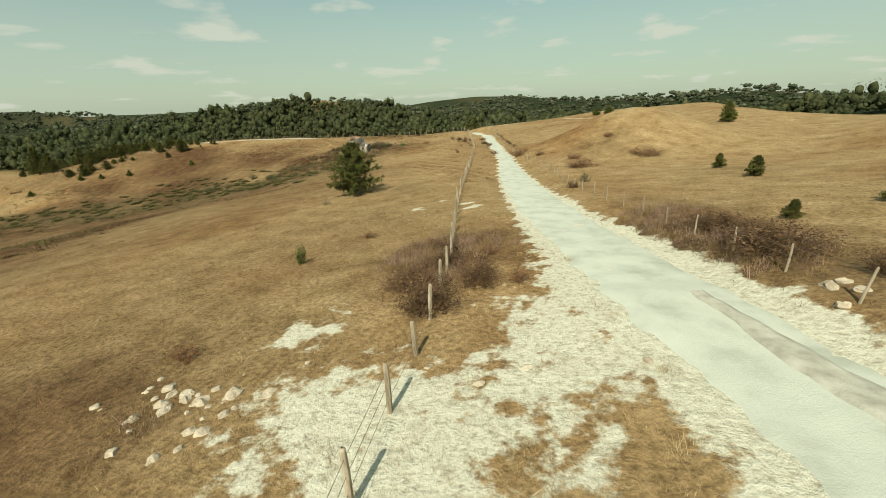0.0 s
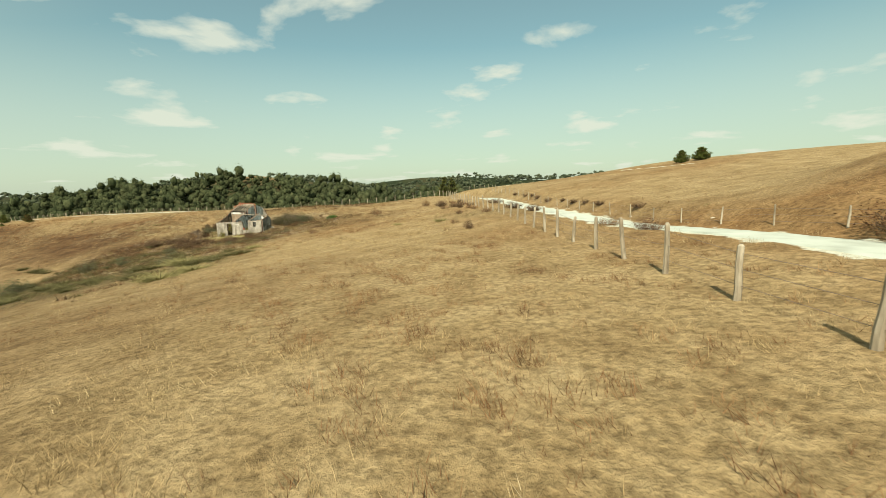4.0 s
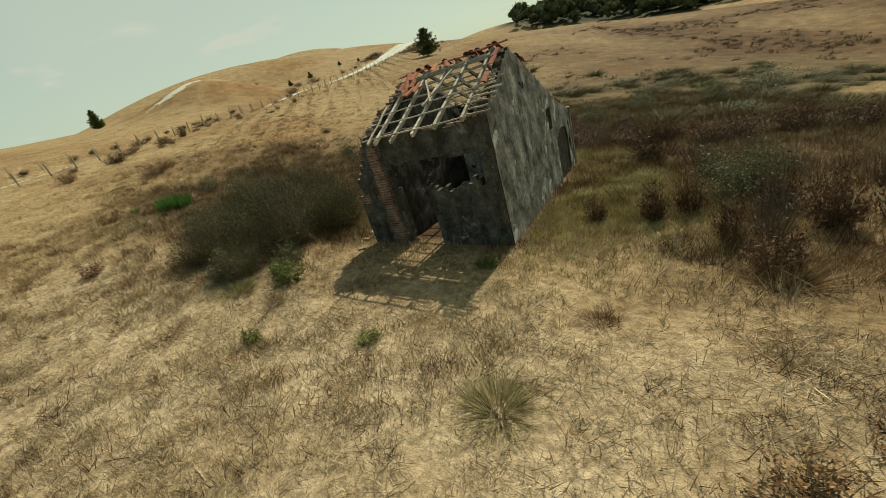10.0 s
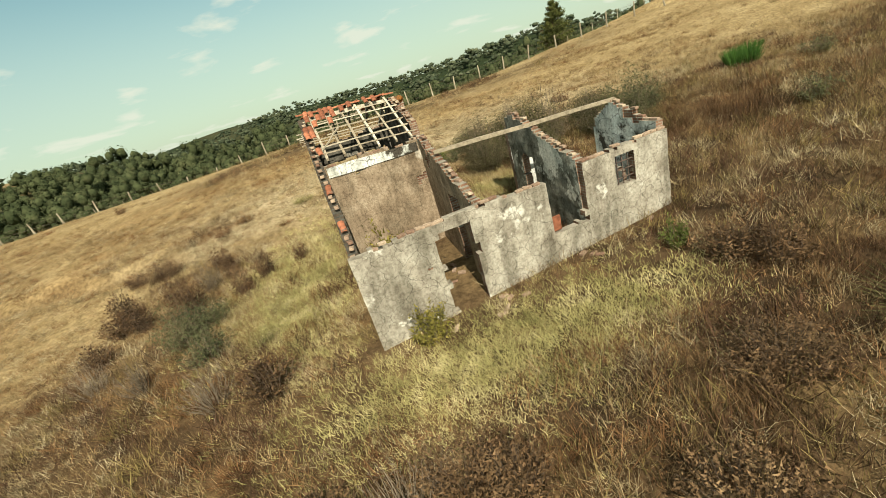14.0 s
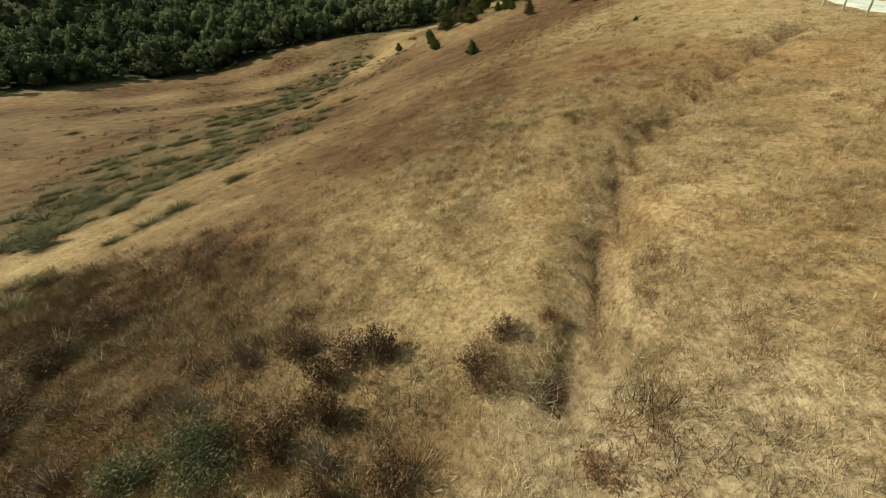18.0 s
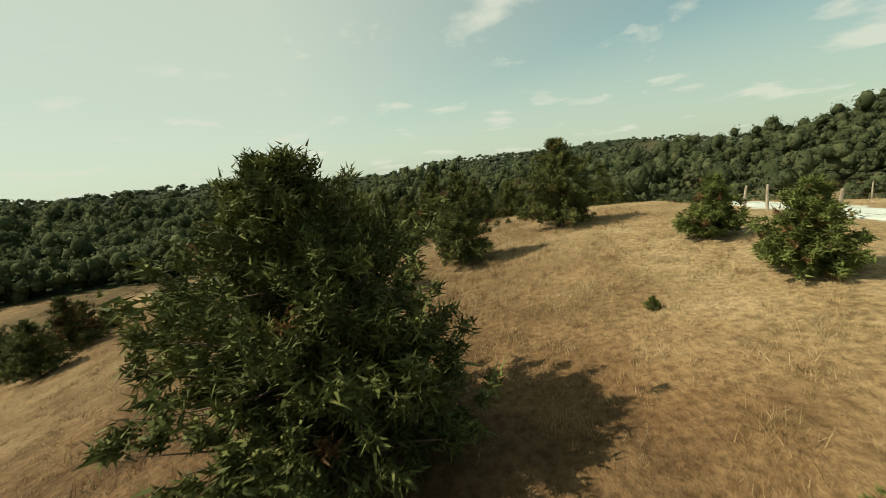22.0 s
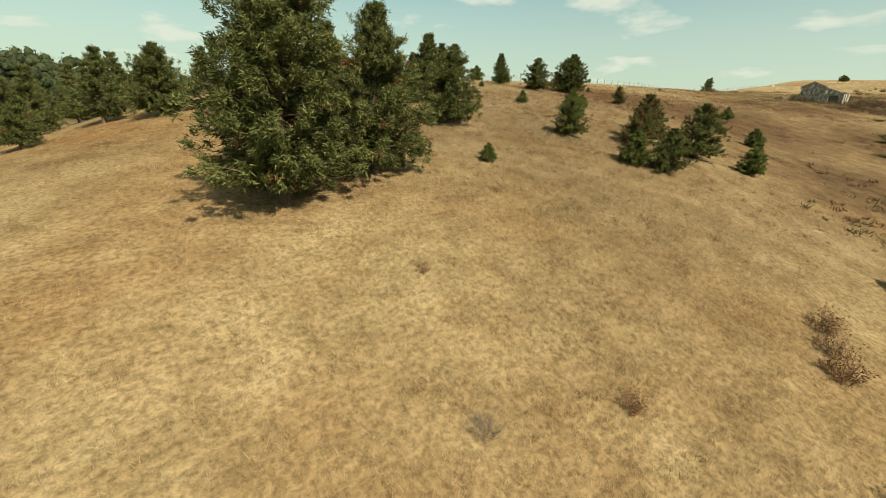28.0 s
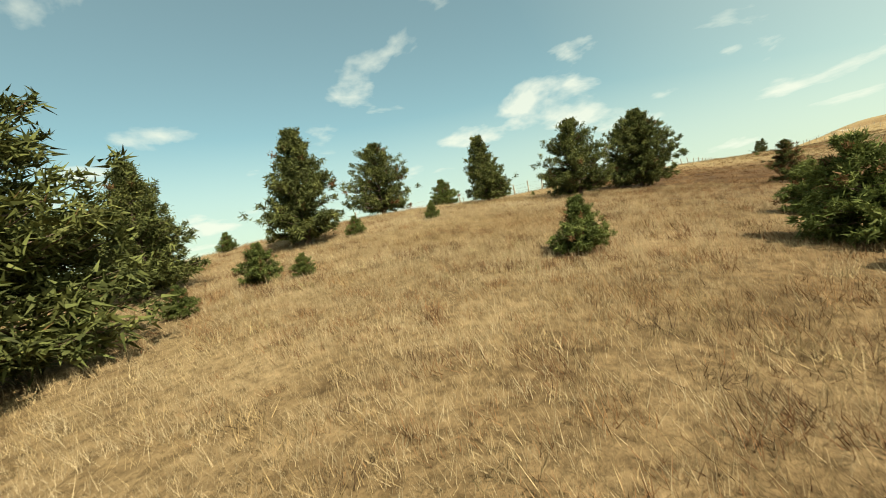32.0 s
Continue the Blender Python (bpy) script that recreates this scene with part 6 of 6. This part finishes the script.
SEDGE = [(-2.3, -4.3, .8, 1.0), (-44.5, 31.1, .9, 1.1), (-24.2, 41.6, 1.3, 2.7), (-23.7, 44.5, 1.6, 2.9), (-14, 32.8, 1.8, 3.5), (-19.9, 28.1, 1.2, 2), (-38.9, 28.2, .6, 1), (-4.8, -2.2, .6, .8), (34.2, -2.3, .4, .9), (31.9, .1, .6, 1.4), (31.8, -4.2, .6, 1.2), (30.8, -1.5, .5, 1.3),
         (6.0, -5.8, .8, .9), (4.6, 3.5, .5, 1.2), (6.3, 5.8, .5, 1.4), (6.1, 4.3, .5, 1.2)]
IRIS = [(-15.6, 1.1, 1.7, 0.9), (-15.1, 0.8, 1.6, .8), (-17.4, -.1, .6, .5), (-15.3, 1.5, 1.5, .8), (-15.9, 0.7, 1.5, .7), (-15.4, 0.5, 1.3, .7), (-14.8, 1.2, 1.3, .7)]
RUST = [(-17.3, -1.3, .8, 1.5), (-10.7, 4.6, .9, 1.8), (9.6, -1.1, 1.2, 2.2), (5.6, 6.7, .8, 1.3), (9.2, 2.2, .9, 1.5), (12.9, 4.2, .8, 1.4), (6.4, 7.5, .9, 1.4), (6.8, 10.7, .9, 1.5), (6.8, -3.3, .5, 1.2), (-3.1, -2.5, .6, 2.1), (14.8, -3.7, .6, 1.4), (-1.1, 11.7, .6, 1.4)]
RUST = [(x, y, h * 0.8, w * 0.6) for x, y, h, w in RUST]
BIG = [(-5.6, -.6, 2.3, 3.6), (-7.9, 1.6, 1.9, 3.0), (-3.6, -1.6, 2.0, 2.8), (-3.0, .4, 1.8, 2.4), (-5.6, -2.9, 1.6, 2.6), (-3.2, -3.5, 1.2, 1.9), (-8.6, -.8, 1.4, 2.4), (-4.6, 1.6, 1.9, 2.6), (-7.7, 3.8, 1.8, 2.2), (-10.2, 1.0, 1.2, 2.0)]
SMALL = [(-1.1, -3.5, .8, .9), (.5, -5.8, .5, .5), (3.0, -5.0, .3, .6), (-4.4, 9.8, .9, .7), (-65.1, 114.2, 1.4, .7), (-1.2, 7.6, .7, .8), (-1.7, -3.2, .6, .7), (3.9, -1.6, .4, .6)]
YELLOWISH = [(2.0, 9.35, 1.2, 1.0), (2.6, 6.6, 2.2, 1.3), (2.2, 5.8, 1.6, 1.2), (-.6, 5.9, 1.1, 1.4)]
BARE = [(-4.6, -.4, 2.5, 1.7), (-3.3, -1.2, 2.2, 1.5), (-6.1, .4, 2.5, 1.8), (-7.6, 1.2, 2.0, 1.5), (-5.4, -2.3, 1.8, 1.5), (-52.9, 95.3, 1.4, 1.1), (9.5, 1, 1.6, 1.5), (151.1, 38.1, .8, 1.2), (1.5, 7.2, 1.4, 1.2), (7.8, 8.2, 1.3, 1.6), (12.2, 5.4, 1.3, 1.5), (3.4, 13.2, 1.5, 1.4), (10.4, 6.3, 1.2, 1.4)]
set_out([bush("heath_bush", 201 + k, M_HEATH, M_BARK, 60, 1300, 0.065, 1.4, split=True) for k in range(2)], HEATH, "dark brown heath bush with dry stalks", "bush", "heath bushes",
        [bush("heath_bush", 205 + k, M_HEATH, M_BARK, 60, 1300, 0.08, 1.4, fine=2.2, split=True) for k in range(2)])
set_out([bush("brown_bush", 211 + k, M_RUST, M_TWIG, 40, 900, 0.065, 1.1, split=True) for k in range(2)], CLUMP, "low brown dried-out clump in grass", "bush", "brown clumps",
        [bush("brown_bush", 215 + k, M_RUST, M_TWIG, 40, 900, 0.08, 1.1, fine=2.2, split=True) for k in range(2)])
set_out([bush("sage_bush", 221 + k, M_SAGE, M_TWIG, 40, 1100, 0.06, 0.6, split=True) for k in range(2)], SAGE, "grey-green leafy bush among dry scrub", "bush", "sage bushes",
        [bush("sage_bush", 225 + k, M_SAGE, M_TWIG, 40, 1100, 0.075, 0.6, fine=2.0, split=True) for k in range(2)])
set_out([tussock("tussock", 231 + k, M_TUSSOCK, 640, 0.34, 0.020) for k in range(3)], VALLEY, "rounded grey-green grass tussock in the valley", "tussock", "valley tussocks")
set_out([tussock("sedge_tussock", 241 + k, M_SEDGE, 620, 0.42, 0.018) for k in range(2)], SEDGE, "green and straw sedge tussock", "tussock", "sedge tussocks")
set_out([tussock("iris_clump", 251, M_BRIGHT, 300, 0.74, 0.04)], IRIS, "bright green sword-leaved clump", "plant", "green clumps")
set_out([tussock("rusty_tussock", 261 + k, M_RUST, 520, 0.62, 0.014) for k in range(2)], RUST, "rust-brown tussock of dry grass", "tussock", "rusty tussocks")
set_out([bush("big_bush", 271 + k, M_BUSH, M_TWIG, 120, 4600, 0.045, 0.7, fine=2.0, split=True) for k in range(2)], BIG, "tall twiggy grey-green bush beside the ruin", "bush", "bushes beside the ruin")
set_out([bush("yellow_bush", 287 + k, M_YELLOWISH, M_TWIG, 30, 1100, 0.08, 0.5) for k in range(2)], YELLOWISH, "yellow-green leafy bush growing against the ruin's walls", "bush", "bushes in the ruin")
set_out([bush("green_bush", 281 + k, M_PINE_LIGHT, M_TWIG, 24, 700, 0.10, 0.5) for k in range(2)], SMALL, "small fresh green leafy bush", "bush", "small green bushes")
set_out([bush("dead_bush", 291 + k, M_TWIG, M_TWIG, 60, 160, 0.10, 1.2, narrow=0.12) for k in range(2)], BARE, "bare dead bush of pale twigs", "bush", "dead bushes")
put_copies(pine(61, 2.6, 2.2, 8, 0.08, 0.25, 1.5), [(-93, 78.4, 0.6, 1.0), (-94, 87.4, 0.7, 1.0), (-96, 103.5, 0.5, 1.0), (-90.6, 106.9, 0.4, 1.0)], "small bushy tree beside the track", "tree", "small trees beside the track")

# ---- fences ----
FENCE_A = [(-80, 136), (-77.6, 127.8), (-76.3, 121.5), (-74.2, 113.2), (-70.6, 102.1), (-66.5, 88.6), (-64.5, 81.4), (-53.0, 39.8), (-48.0, 24.5), (-40, 2), (-33, -16), (-25, -24), (-12, -27.5), (0, -28.7), (15, -31), (28, -28), (50, -23.2), (76, -23), (100, -21.2), (118, -23.8)]
FENCE_B = [(-95, 138), (-86.6, 112), (-79.2, 92), (-74.2, 74.5), (-67.9, 58.9), (-60, 36), (-54, 18), (-47, -4), (-41, -20), (-31, -33), (-15, -39), (5, -41), (28, -35.5), (50, -30.5), (76, -29), (98, -27.5), (118, -30.5)]


def post_mesh(seed):
    r = random.Random(seed)
    pts = [(r.gauss(0, 0.012), r.gauss(0, 0.012), z) for z in (-0.3, 0.3, 0.8, 1.25)]
    pts.append((pts[-1][0], pts[-1][1], 1.3))
    c, f = tube(pts, [0.075, 0.07, 0.065, 0.06, 0.025], 7)
    me = bpy.data.meshes.new("post")
    me.from_pydata([tuple(v) for v in c], [], [tuple(int(i) for i in q) for q in f])
    me.materials.append(M_POST)
    return me


POSTS = [post_mesh(k) for k in range(4)]


def fence(line, label, seed, every=2.6, thick=1.0, high=1.0):
    """Posts about every 2.6 m and three strands of wire."""
    r = random.Random(seed)
    root = tagged(new("fence"), label, "fence", "fences along the track")
    pts = catmull(line, 0.2)
    run, heads = 0.0, []
    for k in range(1, len(pts)):
        run += float(np.linalg.norm(pts[k] - pts[k - 1]))
        if run < every:
            continue
        run = r.uniform(-0.25, 0.25)
        x, y = pts[k]
        z = at(x, y)
        m = Matrix.Translation((x, y, z)) @ Matrix.Rotation(r.gauss(0, 0.05), 4, "X") @ Matrix.Rotation(r.gauss(0, 0.05), 4, "Y") @ Matrix.Rotation(r.uniform(0, 6.28), 4, "Z") @ Matrix.Diagonal((thick, thick, high * r.uniform(0.88, 1.1), 1))
        ob = new("post", POSTS[r.randrange(4)])
        ob.parent = root
        ob.matrix_basis = m
        heads.append((m, z))
    for h in (0.35, 0.72, 1.08):
        c, f = tube([m @ Vector((0.0, 0.0, h)) for m, z in heads], [0.007] * len(heads), 3)
        w = mesh_of("wire", c, f, M_WIRE)
        w.parent = root
    return root


fence(FENCE_A, "weathered split-post wire fence beside the track", 1, 2.6, 1.1, 1.05)
fence(FENCE_B, "weathered split-post wire fence across the track", 2, 2.9, 0.6, 0.8)

# ---- chalk stones by the track ----
def stone(seed):
    bm = bmesh.new()
    bmesh.ops.create_icosphere(bm, subdivisions=2, radius=0.5)
    for v in bm.verts:
        v.co *= 1 + 0.55 * noise.noise(v.co * 2.2 + Vector((seed, 0, 0))) + 0.2 * noise.noise(v.co * 6 + Vector((0, seed, 0)))
        v.co.z *= 0.6
    me = bpy.data.meshes.new("chalk_stone")
    bm.to_mesh(me)
    bm.free()
    me.materials.append(M_ROCK)
    return me


STONES = [stone(k * 3.7) for k in range(4)]
sr = random.Random(5)
SPOTS = [(-72.1, 125.7, 0.7), (-89.6, 119.1, 0.5), (-76.9, 89.4, 0.4), (-75.6, 87.2, 0.4)]
SPOTS += [(-71.6 + sr.gauss(0, 1.3), 126.3 + sr.gauss(0, 0.8), sr.uniform(0.12, 0.55)) for _ in range(34)]
SPOTS += [(-78.6 + sr.gauss(0, 1.2), 119.5 + sr.gauss(0, 2.5), sr.uniform(0.1, 0.4)) for _ in range(16)]
SPOTS += [(-89.5 + sr.gauss(0, 1.0), 118.8 + sr.gauss(0, 1.6), sr.uniform(0.2, 0.6)) for _ in range(10)]
for k in range(110):
    y = sr.uniform(-12, 48)
    k0 = int(np.argmin(np.abs(ROAD_LINE[:, 1] - y)))
    SPOTS.append((ROAD_LINE[k0, 0] - sr.uniform(1.9, 3.2), y, sr.uniform(0.10, 0.38)))
for k, (x, y, s) in enumerate(SPOTS):
    if away_from(ROAD_LINE, x, y)[0][0] < np.interp(y, [45, 85], [1.3, 2.2]):
        continue
    ob = new("chalk_stone", STONES[k % 4])
    ob.matrix_basis = Matrix.Translation((x, y, at(x, y) - 0.08 * s)) @ Matrix.Rotation(sr.uniform(0, 6.28), 4, "Z") @ Matrix.Diagonal((s, s * sr.uniform(0.7, 1.2), s, 1))
    tagged(ob, "broken white chalk stone on the bank", "stone", "chalk stones on the bank")

# ---- far woods: crowns of many leaf clumps ----
def woods(name, x, y, size, tall, faces, r, mat, lobes=7):
    """Crowns of overlapping uneven lobes, covered with leaf clumps."""
    n = len(x)
    z = height(x, y)
    lobe_at = r.normal(size=(n, lobes, 3)) * np.array([0.26, 0.26, 0.17])
    lobe_at[:, 0] = (0, 0, 0.22)
    lobe_big = r.uniform(0.13, 0.30, (n, lobes))
    centre = np.stack([x, y, z + tall * 0.48], 1)
    stretch = np.stack([size, size, tall * 0.95], 1)
    # lobes: twenty-sided lumps
    g = (1 + 5**0.5) / 2
    ico = np.array([(-1, g, 0), (1, g, 0), (-1, -g, 0), (1, -g, 0), (0, -1, g), (0, 1, g), (0, -1, -g), (0, 1, -g), (g, 0, -1), (g, 0, 1), (-g, 0, -1), (-g, 0, 1)]) / math.sqrt(1 + g * g)
    sides = np.array([(0, 11, 5), (0, 5, 1), (0, 1, 7), (0, 7, 10), (0, 10, 11), (1, 5, 9), (5, 11, 4), (11, 10, 2), (10, 7, 6), (7, 1, 8), (3, 9, 4), (3, 4, 2), (3, 2, 6), (3, 6, 8), (3, 8, 9), (4, 9, 5), (2, 4, 11), (6, 2, 10), (8, 6, 7), (9, 8, 1)])
    lump = ico[None, None] * (lobe_big[..., None] * r.uniform(0.6, 1.02, (n, lobes, 12)))[..., None]
    lump_co = (centre[:, None, None] + (lobe_at[:, :, None] + lump) * stretch[:, None, None]).reshape(-1, 3)
    lump_f = (sides[None] + 12 * np.arange(n * lobes)[:, None, None]).reshape(-1, 3)
    # leaf clumps
    k = r.integers(0, lobes, n * faces)
    tree = np.repeat(np.arange(n), faces)
    d = r.normal(size=(n * faces, 3))
    d[:, 2] = np.abs(d[:, 2]) - 0.3
    d /= np.linalg.norm(d, axis=1)[:, None]
    c = centre[tree] + (lobe_at[tree, k] + d * (lobe_big[tree, k] * r.uniform(0.85, 1.25, n * faces))[:, None]) * stretch[tree]
    side = np.cross(d, r.normal(size=d.shape))
    side /= np.linalg.norm(side, axis=1)[:, None] + 1e-9
    other = np.cross(d, side) + d * r.normal(size=(n * faces, 1)) * 0.3
    q = (size[tree] * r.uniform(0.022, 0.06, n * faces) * (1.0 if faces > 60 else 1.6))[:, None]
    co = np.stack([c - side * q - other * q * 0.6, c + side * q - other * q * 0.6, c + other * q], 1).reshape(-1, 3)
    ob = mesh_of(name, np.concatenate([lump_co, co]), np.concatenate([lump_f, len(lump_co) + np.arange(len(co)).reshape(-1, 3)]), mat, True)
    ob.data.polygons.foreach_set("use_smooth", np.arange(len(ob.data.polygons)) < len(lump_f))
    return ob


wr = np.random.default_rng(55)
n = 17500
rad, azi = 82 * np.exp(wr.random(n) * math.log(11.0)), np.radians(wr.uniform(-140, 126, n))
wx, wy = 40 + rad * np.cos(azi), 20 + rad * np.sin(azi)
ok = (zone_wood(wx, wy) > 0.35 + 0.4 * wr.random(n)) & (away_from(ROAD_LINE, wx, wy)[0] > 4)
wx, wy, rad = wx[ok], wy[ok], rad[ok]
near = rad < 400
wsize = np.clip(4.8 + rad / 62, 6.0, 11.0) * (0.6 + 0.9 * wr.random(len(wx)) ** 2)
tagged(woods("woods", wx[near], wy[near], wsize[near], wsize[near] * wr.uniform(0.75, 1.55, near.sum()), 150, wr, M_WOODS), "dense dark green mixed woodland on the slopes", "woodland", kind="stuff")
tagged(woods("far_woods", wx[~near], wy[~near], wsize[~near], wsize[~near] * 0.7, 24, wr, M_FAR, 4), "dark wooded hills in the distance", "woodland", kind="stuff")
